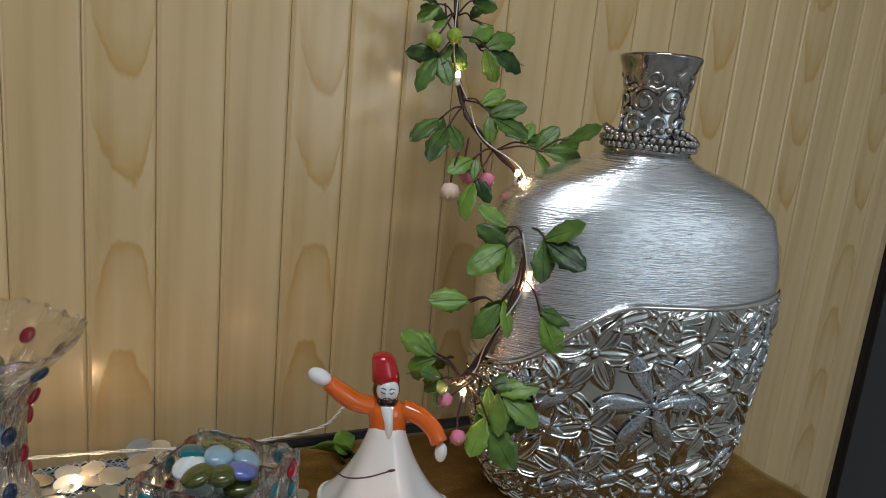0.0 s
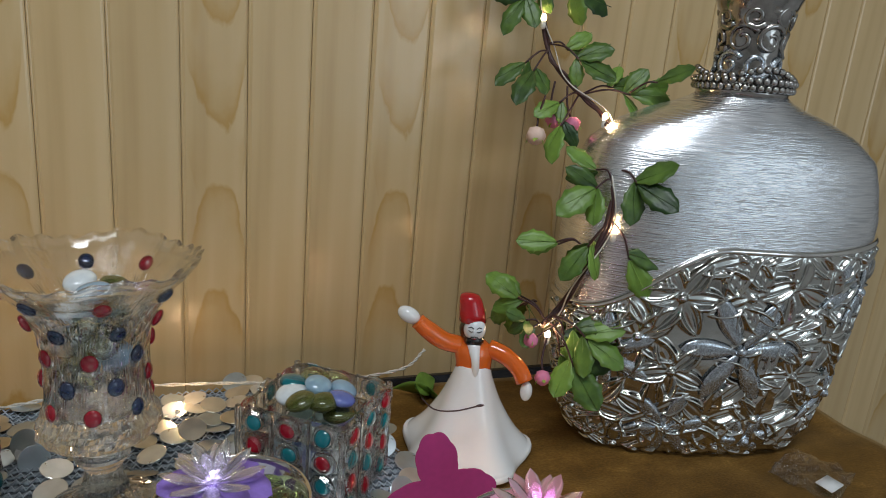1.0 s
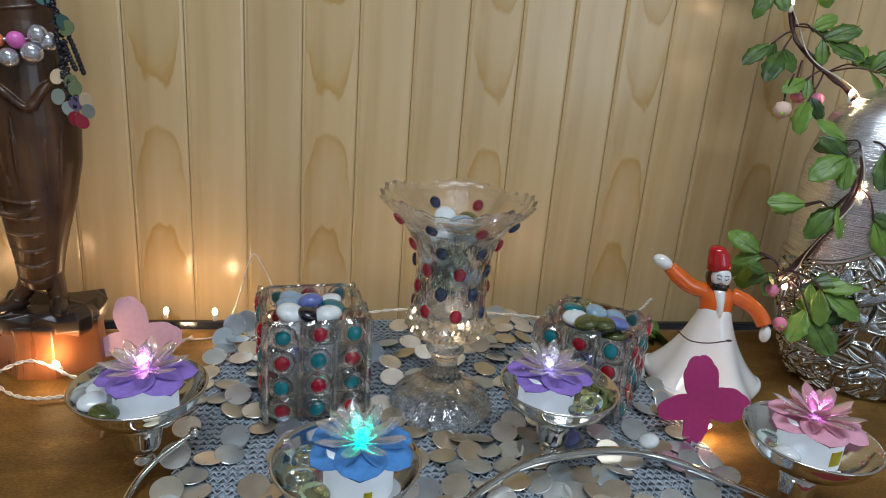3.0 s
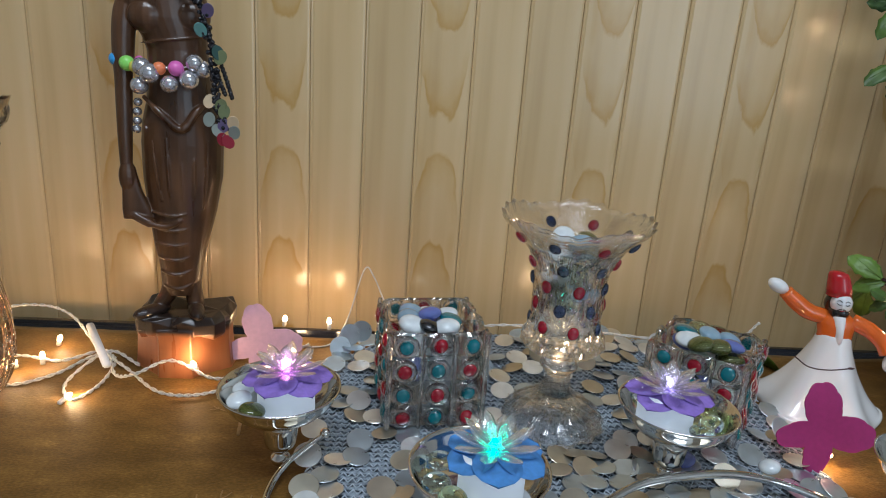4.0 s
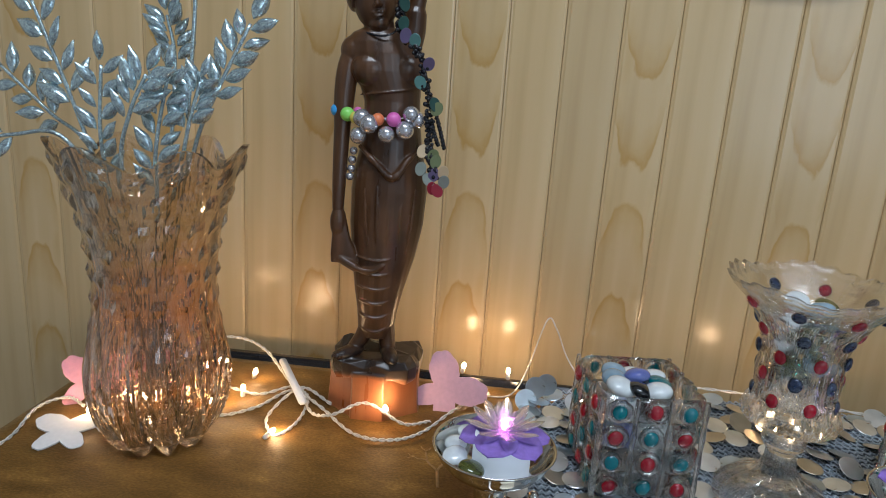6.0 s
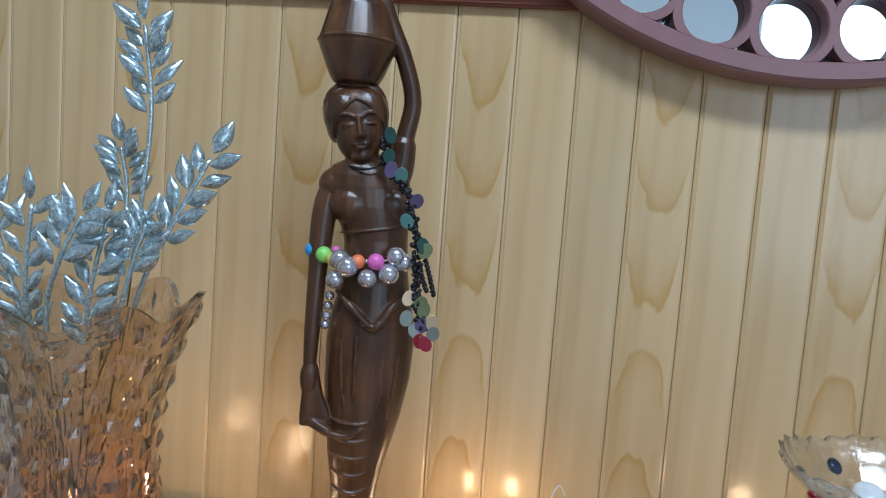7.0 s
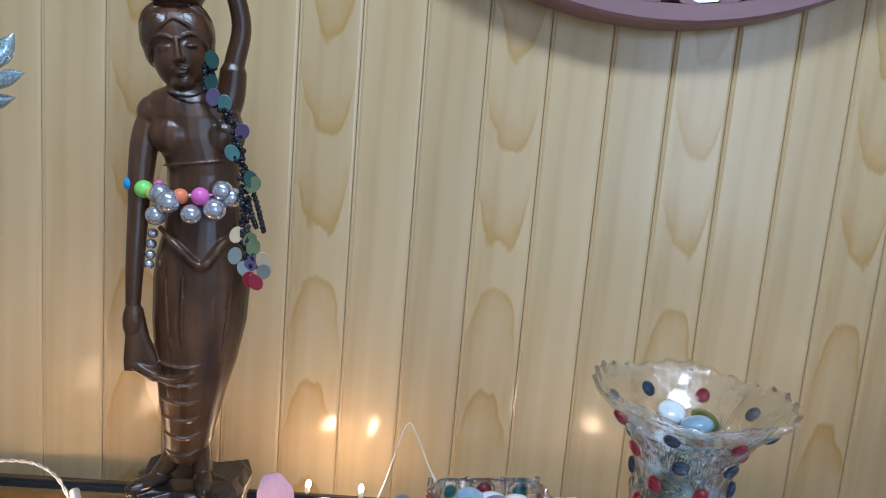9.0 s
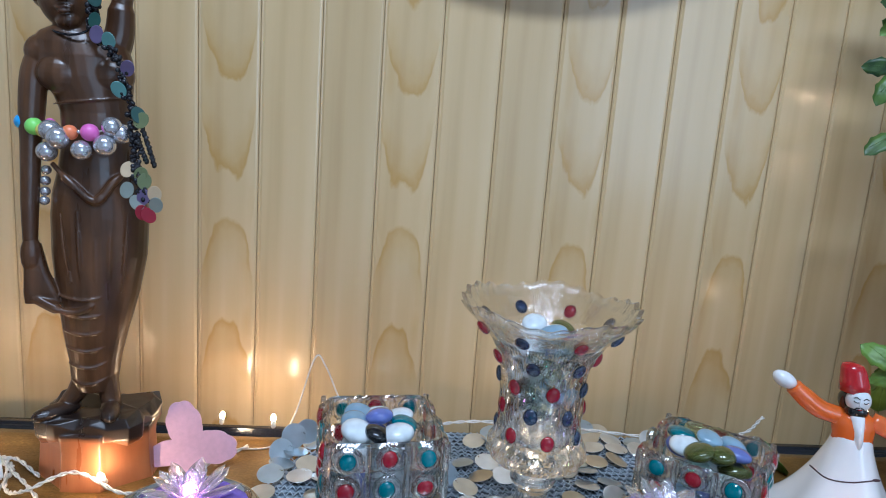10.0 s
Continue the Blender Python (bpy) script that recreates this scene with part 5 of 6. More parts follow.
def make_holder(x, y, z0, turn, half, height, label, seed):
    rng = random.Random(seed)
    ob = thing("candle_holder", label, "candle holder", pose(x, y, z0, 0, 0, turn), "knobby glass holders")
    seg = 112
    def bulge(s, z):
        """Three blocks across and four up, with deep channels between."""
        t = z / height
        across = abs(math.sin(math.pi * 1.5 * (s + half) / half)) ** 0.45
        up = abs(math.sin(math.pi * 4 * t)) ** 0.45
        return 0.86 + 0.045 * t + 0.11 * across * up + 0.035 * across
    zs = [height * i / 32 for i in range(33)]
    out = [square_ring(half * (0.93 if i == 0 else 1), z, 11, seg, bulge) for i, z in enumerate(zs)]
    ins = [square_ring(half - 0.0045, z, 5, seg, lambda a, z: 1.0) for z in [height * (0.985 - 0.85 * i / 10) for i in range(11)]]
    part("glass_body", rings(bmesh.new(), out + ins), M["glass"], ob, smooth=False)
    gem = mesh_of("gem", ball(bmesh.new(), (0, 0, 0), (0.0068, 0.0036, 0.0072), 14, 10), M["red"])
    # cut studs round the dots and prisms between them
    stud = mesh_of("stud", lathe(bmesh.new(), [(0.0066, 0.0020), (0.0082, 0.0038), (0.0100, 0.0030), (0.0118, 0.0004), (0.0110, -0.0020), (0.0066, -0.0020), (0.0066, 0.0020)], 9), M["glass"], False)
    prism = mesh_of("prism", tube(bmesh.new(), [(0, 0, height * f) for f in (0.02, 0.14, 0.25, 0.38, 0.5, 0.63, 0.75, 0.88, 0.99)], [0.0022, 0.0030, 0.0020, 0.0030, 0.0020, 0.0030, 0.0020, 0.0030, 0.0022], 5), M["glass"], False)
    for side in range(4):
        for k in range(4):
            share("prism", prism, pose(0, 0, 0, 0, 0, 90 * side) @ pose((-0.97 + 0.646 * k) * half, -half * 0.985, 0, 0, 0, 25 * k + 11 * side), ob)
        for r in range(4):
            for c in range(3):
                share("stud", stud, pose(0, 0, 0, 0, 0, 90 * side) @ pose((-0.66 + 0.66 * c) * half + rng.uniform(-1, 1) * 0.0015, -(half * (0.955 + 0.045 * (0.125 + 0.25 * r))), height * (0.125 + 0.25 * r), 90 + rng.uniform(-14, 14), rng.uniform(0, 40), rng.uniform(-14, 14)) @ Matrix.Scale(rng.uniform(0.8, 1.05), 4), ob)
                sx = (-0.66 + 0.66 * c) * half
                z = height * (0.125 + 0.25 * r)
                key = ("red", "teal")[(r + c + side) % 2]
                share("gem", gem, pose(0, 0, 0, 0, 0, 90 * side) @ pose(sx + rng.uniform(-1, 1) * 0.0012, -(half * (0.995 + 0.045 * z / height)), z + rng.uniform(-1, 1) * 0.001, rng.uniform(-12, 12), rng.uniform(-10, 10), 0), ob, M[key])
    return ob


def fill(x, y, z, half, words, keys, seed, r=0.013):
    rng = random.Random(seed)
    spots = [(-0.5, -0.5), (0.45, -0.55), (0.5, 0.42), (-0.5, 0.5), (0, 0), (0.0, -0.62), (0.02, 0.6), (-0.62, 0.02), (0.62, -0.05)]
    for i, key in enumerate(keys):
        u, v = spots[i % len(spots)]
        pebble(x + u * half, y + v * half, z + (0.007 if i in (4,) else 0) + rng.uniform(-0.002, 0.002) - (0.012 if i >= 9 else 0), r * rng.uniform(0.85, 1.1), M[key], words, rng)


make_holder(0.124, -0.232, mat_height(0.122, -0.27) + 0.004, 8, 0.046, 0.097, "tall knobby square glass holder with red and teal dots", 1)
make_holder(0.400, -0.236, mat_height(0.40, -0.25) + 0.004, -38, 0.0455, 0.082, "knobby square glass holder with red and teal dots", 2)
fill(0.122, -0.232, 0.103, 0.033, "smooth glass pebble heaped in the square holder", ("milk", "milk", "milk", "sky", "violet", "ink", "milk", "sky", "teal", "milk", "ink", "violet", "milk"), 5, 0.0130)
fill(0.400, -0.236, 0.096, 0.033, "smooth glass pebble heaped in the square holder", ("olive", "violet", "lime", "teal", "sky", "olive", "lime", "milk", "sky", "mint", "olive", "milk", "violet"), 6, 0.0130)
for x, zt in ((0.122, 0.072), (0.400, 0.066)):
    y = -0.232 if x < 0.2 else -0.236
    for k, key in enumerate(("milk", "milk", "mint", "milk", "sky", "milk", "milk", "violet", "milk", "mint", "milk", "sky")):
        a = k * 2.4
        pebble(x + 0.017 * math.cos(a), y + 0.017 * math.sin(a), zt - 0.013 * (k // 4), 0.0135, M[key], "smooth glass pebble inside the square holder", random.Random(k))


def make_sundae():
    x, y = 0.246, -0.258
    ob = thing("sundae_glass", "clear footed glass with wavy rim and coloured dots", "glass vase", pose(x, y, mat_height(x, y) + 0.002) @ Matrix.Diagonal((1.06, 1.06, 1.08, 1)))
    def wave(a, r, z):
        t = max(0, (z - 0.165) / 0.030)
        foot = max(0, 1 - z / 0.055)
        rr = r * (1 + 0.018 * min(1, t) * math.cos(26 * a) + 0.12 * foot ** 0.5 * (abs(math.cos(7 * a + z * 120)) ** 0.6 - 0.6) + (0.045 * math.cos(14 * a) * math.cos(2 * math.pi * (z - 0.1) / 0.018) if 0.075 < z < 0.165 and r > 0.0285 else 0))
        return rr, z + 0.0014 * min(1, t) ** 2 * math.cos(26 * a) + 0.003 * min(1, t) ** 2 * math.cos(5 * a)
    out = [(0.039, 0.000), (0.0445, 0.004), (0.0445, 0.009), (0.040, 0.015), (0.031, 0.022), (0.019, 0.029), (0.0130, 0.038), (0.0115, 0.050), (0.0165, 0.057), (0.0165, 0.061), (0.0125, 0.067), (0.020, 0.073), (0.034, 0.077), (0.0365, 0.086), (0.0325, 0.093), (0.0305, 0.105), (0.0305, 0.130), (0.0325, 0.148), (0.038, 0.162), (0.050, 0.176), (0.060, 0.186), (0.0635, 0.192)]
    fine = [(p.x, p.y) for p in spline([(r, z, 0) for r, z in out], 2)]
    ins = [(0.0600, 0.191), (0.056, 0.184), (0.046, 0.174), (0.034, 0.160), (0.028, 0.148), (0.0255, 0.130), (0.025, 0.105), (0.024, 0.092), (0.012, 0.088), (0.002, 0.087)]
    finein = [(p.x, p.y) for p in spline([(r, z, 0) for r, z in ins], 2)]
    hollow = [(0.002, 0.019), (0.012, 0.017), (0.024, 0.012), (0.033, 0.005), (0.036, 0.0)]
    part("glass_body", lathe(bmesh.new(), hollow + fine + finein, 130, wave, True), M["glass"], ob, smooth=False)
    gem = mesh_of("gem", ball(bmesh.new(), (0, 0, 0), (0.0052, 0.0026, 0.0059), 12, 8), M["red"])
    for row, (r, z, n, tilt) in enumerate(((0.0305, 0.1, 7, 0), (0.0305, 0.118, 7, 0), (0.0318, 0.136, 7, 8), (0.0370, 0.154, 7, 28), (0.0500, 0.1745, 8, 43))):
        for k in range(n):
            a = 360 * (k + 0.5 * (row % 2)) / n + (12 if row == 4 else 0)
            key = ("red" if (k + row) % 2 == 0 else "navy") if row < 4 else ("red" if k % 3 == 0 else "navy")
            share("gem", gem, pose(0, 0, z, 0, 0, a) @ pose(0, -r, 0, tilt, 0, 0), ob, M[key])
    rng = random.Random(9)
    for k, key in enumerate(("olive", "milk", "sky", "ink", "milk", "olive", "violet", "olive", "mint", "milk", "olive", "navy", "lime", "sky", "olive", "mint", "ink", "olive")):
        a = k * 2.4
        lvl = k // 3
        pebble(x + 0.0120 * math.cos(a), y + 0.0120 * math.sin(a), 0.019 + 0.178 - 0.0122 * lvl + rng.uniform(-0.002, 0.002), 0.0115, M[key], "smooth glass pebble inside the footed glass", rng)
    return ob


make_sundae()


# ---- felt butterflies ----
def make_butterfly(m, mat, words, size=0.065):
    ob = thing("felt_butterfly", words, "butterfly", m, "felt butterflies")
    outline = []
    for i in range(240):
        a = 2 * math.pi * (i + 0.5) / 240
        s, c = math.sin(a), math.cos(a)
        # four long lobes, the upper pair broader, with scalloped rims
        r = 0.07
        for ang, dist, along, across in ((0.66, 0.29, 0.31, 0.22), (math.pi - 0.66, 0.29, 0.31, 0.22), (-1.02, 0.29, 0.30, 0.16), (math.pi + 1.02, 0.29, 0.30, 0.16)):
            ca, sa = math.cos(a - ang), math.sin(a - ang)
            qa, qb = (ca / along) ** 2 + (sa / across) ** 2, dist * ca / along ** 2
            det = qb * qb - qa * ((dist / along) ** 2 - 1)
            if det > 0 and qb > 0:
                far = (qb + math.sqrt(det)) / qa
                r = max(r, far * (1 + 0.045 * (abs(math.sin(9 * (a - ang))) - 0.5)))
        outline.append((r * c * size, r * s * size))
    for sgn in (-1, 1):
        half = [(x, y) for x, y in outline if x * sgn >= 0.0]
        half.sort(key=lambda q: math.atan2(q[1], q[0] * sgn))
        bm = bmesh.new()
        rings(bm, [[(0, half[0][1], z)] + [(x, y, z) for x, y in half] + [(0, half[-1][1], z)] for z in (-0.0008, 0.0008)])
        part("wing", bm, mat, ob, smooth=False)
    return ob


make_butterfly(pose(-0.056, -0.140, 0.028, 84, 0, 0) @ pose(0, 0, 0, 0, 0, -38), M["pinkpale"], "pale pink felt butterfly propped by the statue's foot", 0.074)
make_butterfly(pose(-0.101, -0.447, 0.017, 62, 0, 30) @ pose(0, 0, 0, 0, 0, 26), M["whitefelt"], "white felt butterfly leaning on the cloth", 0.056)
make_butterfly(pose(-0.283, -0.452, 0.012, 10, 3, -52), M["pinkpale"], "pale pink felt butterfly lying on the cord", 0.078)
make_butterfly(pose(0.482, -0.314, 0.045, 78, 0, -8) @ pose(0, 0, 0, 0, 0, -42), M["magenta"], "magenta felt butterfly standing by the figurine", 0.074)
make_butterfly(pose(-0.412, -0.272, 0.007, 6, 3, 20), M["whitefelt"], "white felt butterfly lying behind the vase", 0.058)
make_butterfly(pose(-0.432, -0.205, 0.024, 78, 15, 30), M["pinkfelt"], "pink felt butterfly standing behind the vase", 0.056)


# ---- string lights ----
def make_cord(points, words, twist=True):
    pts = spline(points, 12)
    ob = thing("light_cord", words, "cord", None, "string light cords")
    for ph in ((0, math.pi) if twist else (0,)):
        bm = bmesh.new()
        strand = []
        for i, p in enumerate(pts):
            t = (pts[min(i + 1, len(pts) - 1)] - pts[max(i - 1, 0)]).normalized()
            a = Vector((0, 0, 1)).cross(t)
            a = a.normalized() if a.length > 1e-3 else Vector((1, 0, 0))
            b = t.cross(a)
            w = i * 1.15 + ph
            strand.append(p + (a * math.cos(w) + b * math.sin(w)) * 0.0011 * (1 if twist else 0))
        part("strand", tube(bm, strand, 0.00095, 5), M["cord"], ob)
    return ob


def make_bulb(x, y, z, tilt=0, spin=0, words="small warm fairy light on a white cord", power=0.047):
    ob = thing("fairy_light", words, "fairy light", pose(x, y, z, tilt, 0, spin), "warm fairy lights")
    part("bulb", lathe(bmesh.new(), [(0.0004, 0.0065), (0.0016, 0.0058), (0.0024, 0.0035), (0.0026, 0.001), (0.0022, 0.0), (0.0004, 0.0)], 12, caps=True), M["bulb"], ob)
    part("socket", lathe(bmesh.new(), [(0.0006, -0.0002), (0.0025, -0.0004), (0.0026, -0.007), (0.0016, -0.0085), (0.0005, -0.0085)], 10, caps=True), M["cord"], ob)
    ob.visible_shadow = True
    m = pose(x, y, z, tilt, 0, spin)
    lamp("fairy_lamp", "POINT", Matrix.Translation(m @ Vector((0, 0, 0.011))), power, WARM, radius=0.003)
    return ob


for pts in (
    [(-0.47, -0.175, 0.006), (-0.43, -0.12, 0.010), (-0.37, -0.085, 0.030), (-0.325, -0.075, 0.034), (-0.285, -0.085, 0.026), (-0.235, -0.135, 0.012), (-0.186, -0.178, 0.009), (-0.143, -0.217, 0.007), (-0.105, -0.222, 0.007), (-0.075, -0.200, 0.007), (-0.045, -0.140, 0.006), (-0.01, -0.098, 0.008)],
    [(-0.345, -0.180, 0.004), (-0.315, -0.148, 0.005), (-0.265, -0.158, 0.006), (-0.228, -0.134, 0.008), (-0.195, -0.190, 0.010), (-0.165, -0.215, 0.024), (-0.135, -0.195, 0.030), (-0.095, -0.196, 0.012), (-0.07, -0.17, 0.004)],
    [(-0.330, -0.190, 0.003), (-0.292, -0.208, 0.003), (-0.258, -0.184, 0.004), (-0.235, -0.142, 0.006), (-0.211, -0.150, 0.006), (-0.205, -0.198, 0.004), (-0.218, -0.232, 0.003), (-0.238, -0.200, 0.005), (-0.222, -0.140, 0.010), (-0.18, -0.165, 0.008)],
    [(-0.05, -0.100, 0.004), (-0.015, -0.098, 0.004), (0.015, -0.090, 0.006), (0.032, -0.070, 0.030), (0.050, -0.060, 0.091), (0.062, -0.060, 0.082), (0.077, -0.064, 0.050), (0.095, -0.09, 0.030)],
    [(-0.395, -0.390, 0.004), (-0.355, -0.402, 0.012), (-0.310, -0.408, 0.017), (-0.275, -0.410, 0.018), (-0.243, -0.428, 0.014), (-0.222, -0.456, 0.006), (-0.20, -0.463, 0.004)],
    [(-0.40, -0.435, 0.003), (-0.335, -0.447, 0.004), (-0.300, -0.455, 0.004), (-0.276, -0.446, 0.015), (-0.247, -0.457, 0.014), (-0.212, -0.460, 0.005), (-0.183, -0.460, 0.004), (-0.15, -0.463, 0.004), (-0.115, -0.464, 0.004)],
    [(-0.46, -0.330, 0.003), (-0.455, -0.290, 0.004), (-0.462, -0.245, 0.010), (-0.445, -0.222, 0.012), (-0.425, -0.225, 0.006)],
    [(0.10, -0.080, 0.018), (0.17, -0.085, 0.030), (0.23, -0.078, 0.034), (0.33, -0.082, 0.032), (0.43, -0.085, 0.026), (0.52, -0.08, 0.030), (0.55, -0.075, 0.05)],
):
    make_cord(pts, "white twisted string-light cord looping over the cloth", pts[4] != (0.050, -0.060, 0.091))
bm = box(bmesh.new(), (-0.004, -0.045, 0), (0.004, 0.045, 0.006), 0.0015)
plug = thing("cable_clip", "white flat plastic cable clip on the cord", "clip", pose(-0.232, -0.142, 0.016, 8, 0, 34))
part("strip", bm, M["whitefelt"], plug)

# the bulb at (-0.333, -0.262) is added inside the vase to light its glass
for x, y, z, tilt, spin in ((-0.044, -0.068, 0.024, 12, 40), (0.010, -0.071, 0.024, -8, 10), (-0.286, -0.116, 0.010, 20, 60), (-0.115, -0.189, 0.022, 30, -20), (-0.223, -0.233, 0.006, 70, 150),
                            (-0.282, -0.160, 0.010, -5, 0), (-0.412, -0.236, 0.008, 40, 30), (-0.224, -0.470, 0.009, 70, 150), (0.292, -0.120, 0.028, 40, 160), (-0.333, -0.262, 0.020, 0, 0), (-0.300, -0.178, 0.012, 30, 20)):
    make_bulb(x, y, z, tilt, spin, power=0.018 if y < -0.4 else 0.025 if -0.29 < x < -0.28 else 0.066 if x == -0.115 else 0.054)


make_bulb(0.497, -0.306, 0.014, 60, 0, "small warm fairy light tucked behind the magenta butterfly", 0.040)


# ---- garland of leaves and buds ----
def garland():
    ob = thing("leaf_garland", "hanging silk garland of green leaves and pink buds", "garland", pose(0.64, -0.08, 0.62))
    o = Vector((0.64, -0.08, 0.62))
    def P(x, y, z):
        return Vector((x, y, z)) - o
    vine = spline([P(0.640, -0.030, 0.62), P(0.638, -0.075, 0.50), P(0.644, -0.085, 0.418), P(0.653, -0.095, 0.380), P(0.664, -0.125, 0.352), P(0.681, -0.162, 0.326), P(0.665, -0.212, 0.288), P(0.655, -0.233, 0.244), P(0.641, -0.233, 0.197), P(0.635, -0.207, 0.15), P(0.614, -0.209, 0.128)], 8)
    part("vine", tube(bmesh.new(), vine, 0.0022, 7), M["stem"], ob)
    part("vine", tube(bmesh.new(), [p + Vector((0.003 * math.sin(i * 0.5), -0.002, 0.003 * math.cos(i * 0.5))) for i, p in enumerate(vine[4:])], 0.0014, 6), M["stem"], ob)
    rng = random.Random(12)
    view = Vector((-0.4, -0.9, 0.15))
    def leaf(p, way, size, wide=0.62):
        bm = bmesh.new()
        n = view + Vector((rng.uniform(-0.8, 0.8), rng.uniform(-0.2, 0.4), rng.uniform(-0.3, 1.0)))
        size *= 1.12
        petal_mesh(bm, size, size * wide * rng.uniform(0.78, 0.98), 0.0006, None, rng.uniform(-0.45, 0.10), 1.2, 18, 0, 0.7)
        for v in bm.verts:
            u = v.co.x / size
            v.co.y *= 1 + 0.17 * u * math.sin(2 * math.pi * 3.6 * u + 0.6)
            v.co.x -= 0.10 * abs(v.co.y) * math.sin(2 * math.pi * 3.6 * u)
        tube(bm, [(size * t, 0, 0.0008 - 0.1 * size * t * t * 0) for t in (0, 0.5, 0.95)], 0.0004, 4)
        lf = part("leaf", bm, M["leaf"], ob)
        lf.matrix_basis = Matrix.Translation(p) @ frame_along(way, n).to_4x4()
        return lf
    def spray(a, b, sizes, spread=0.9):
        """A twig from a to b with leaves along it."""
        a, b = P(*a), P(*b)
        mid = (a + b) / 2 + Vector((0, -0.004, 0.005))
        part("twig", tube(bmesh.new(), spline([a, mid, b], 5), 0.001, 5), M["stem"], ob)
        d = (b - a).normalized()
        side = d.cross(view).normalized()
        leaf(b, d, sizes[0])
        for k, s in enumerate(sizes[1:]):
            t = 0.85 - 0.5 * (k // 2) / max(1, (len(sizes) - 1) // 2)
            sg = 1 if k % 2 else -1
            leaf(a.lerp(b, t), d * math.cos(spread) + side * sg * math.sin(spread), s)
    for a, b, s in (
        ((0.640, -0.080, 0.452), (0.617, -0.092, 0.430), (0.034, 0.030, 0.030)),
        ((0.642, -0.082, 0.455), (0.675, -0.095, 0.444), (0.036, 0.034, 0.032, 0.026)),
        ((0.640, -0.078, 0.47), (0.612, -0.09, 0.482), (0.030, 0.024)),
        ((0.640, -0.078, 0.475), (0.655, -0.09, 0.492), (0.030, 0.026, 0.024)),
        ((0.640, -0.055, 0.55), (0.61, -0.07, 0.53), (0.036, 0.030, 0.030)),
        ((0.640, -0.055, 0.56), (0.675, -0.07, 0.54), (0.036, 0.032, 0.030)),
        ((0.650, -0.095, 0.385), (0.622, -0.120, 0.362), (0.040, 0.026)),
        ((0.650, -0.090, 0.392), (0.672, -0.125, 0.376), (0.038, 0.034, 0.026)),
        ((0.672, -0.135, 0.345), (0.708, -0.165, 0.348), (0.034, 0.030, 0.026)),
        ((0.706, -0.165, 0.350), (0.722, -0.185, 0.362), (0.032,)),
        ((0.672, -0.130, 0.345), (0.637, -0.16, 0.313), (0.034, 0.024)),
        ((0.66, -0.221, 0.282), (0.67, -0.247, 0.273), (0.038, 0.036, 0.034)),
        ((0.657, -0.226, 0.273), (0.636, -0.233, 0.266), (0.036, 0.032, 0.028)),
        ((0.653, -0.233, 0.233), (0.636, -0.235, 0.214), (0.034, 0.030)),
        ((0.628, -0.235, 0.217), (0.607, -0.229, 0.217), (0.032,)),
        ((0.655, -0.235, 0.24), (0.671, -0.251, 0.206), (0.036, 0.032)),
        ((0.673, -0.251, 0.205), (0.701, -0.23, 0.174), (0.034,)),
        ((0.625, -0.209, 0.14), (0.648, -0.24, 0.125), (0.036, 0.036, 0.034, 0.030, 0.030)),
        ((0.621, -0.211, 0.135), (0.637, -0.24, 0.099), (0.040, 0.034, 0.034)),
        ((0.618, -0.21, 0.135), (0.593, -0.197, 0.154), (0.032, 0.026)),
        ((0.614, -0.21, 0.129), (0.599, -0.221, 0.133), (0.024, 0.022)),
        ((0.625, -0.178, 0.142), (0.614, -0.15, 0.123), (0.036, 0.034)),
    ):
        spray(a, b, s)
        # a darker, smaller shoot behind each
        back = Vector((rng.uniform(-0.012, 0.012), rng.uniform(0.004, 0.016), rng.uniform(-0.012, 0.012)))
        spray(a, tuple(Vector(b) * 0.6 + Vector(a) * 0.4 + back), tuple(v * 0.85 for v in s[:2]))
    # small buds in yellow-green cups
    for x, y, z, key, size, lean in ((0.619, -0.147, 0.311, "budcream", 0.0095, (-0.2, -0.3, -1)), (0.641, -0.135, 0.325, "bud", 0.0080, (0.1, -0.3, -1)), (0.657, -0.143, 0.322, "bud", 0.0080, (0.3, -0.3, -1)),
                                     (0.616, -0.092, 0.452, "calyx", 0.0085, (-0.5, -0.3, -0.6)), (0.632, -0.088, 0.460, "calyx", 0.008, (0.2, -0.4, -0.6)), (0.6, -0.226, 0.125, "bud", 0.007, (-0.9, -0.4, -0.2)), (0.608, -0.233, 0.095, "bud", 0.0075, (-0.2, -0.6, -0.8))):
        p = P(x, y, z)
        turn = Vector(lean).to_track_quat("Z", "Y").to_matrix().to_4x4()
        bm = bmesh.new()
        lathe(bm, [(0.0005, 0.0), (size * 0.7, size * 0.25), (size, size * 0.9), (size * 0.8, size * 1.5), (size * 0.3, size * 1.9), (0.0005, size * 1.7)], 20, lambda a, r, zz: (r * (1 + 0.10 * math.sin(5 * a + zz * 300)), zz), True)
        bud = part("bud", bm, M[key], ob)
        bud.matrix_basis = Matrix.Translation(p) @ turn
        for k in range(4):
            part("sepal", petal_mesh(bmesh.new(), size * 1.9, size * 1.1, 0.0005, None, 0.1, 0.8, 5), M["calyx"], bud).matrix_basis = pose(0, 0, 0, 0, 0, 90 * k) @ pose(size * 0.2, 0, size * 0.05, 0, -62, 0)
        part("bud_stalk", tube(bmesh.new(), spline([(0, 0, 0), (0, 0, -0.012), (0.004, 0.004, -0.030)], 4), 0.0011, 5), M["stem"], bud)
    # clear wire with its lights
    wire = [p + Vector((0.005 * math.sin(i * 0.35), -0.005, 0.002)) for i, p in enumerate(vine)]
    part("wire", tube(bmesh.new(), wire, 0.0007, 5), M["cord"], ob)
    return ob


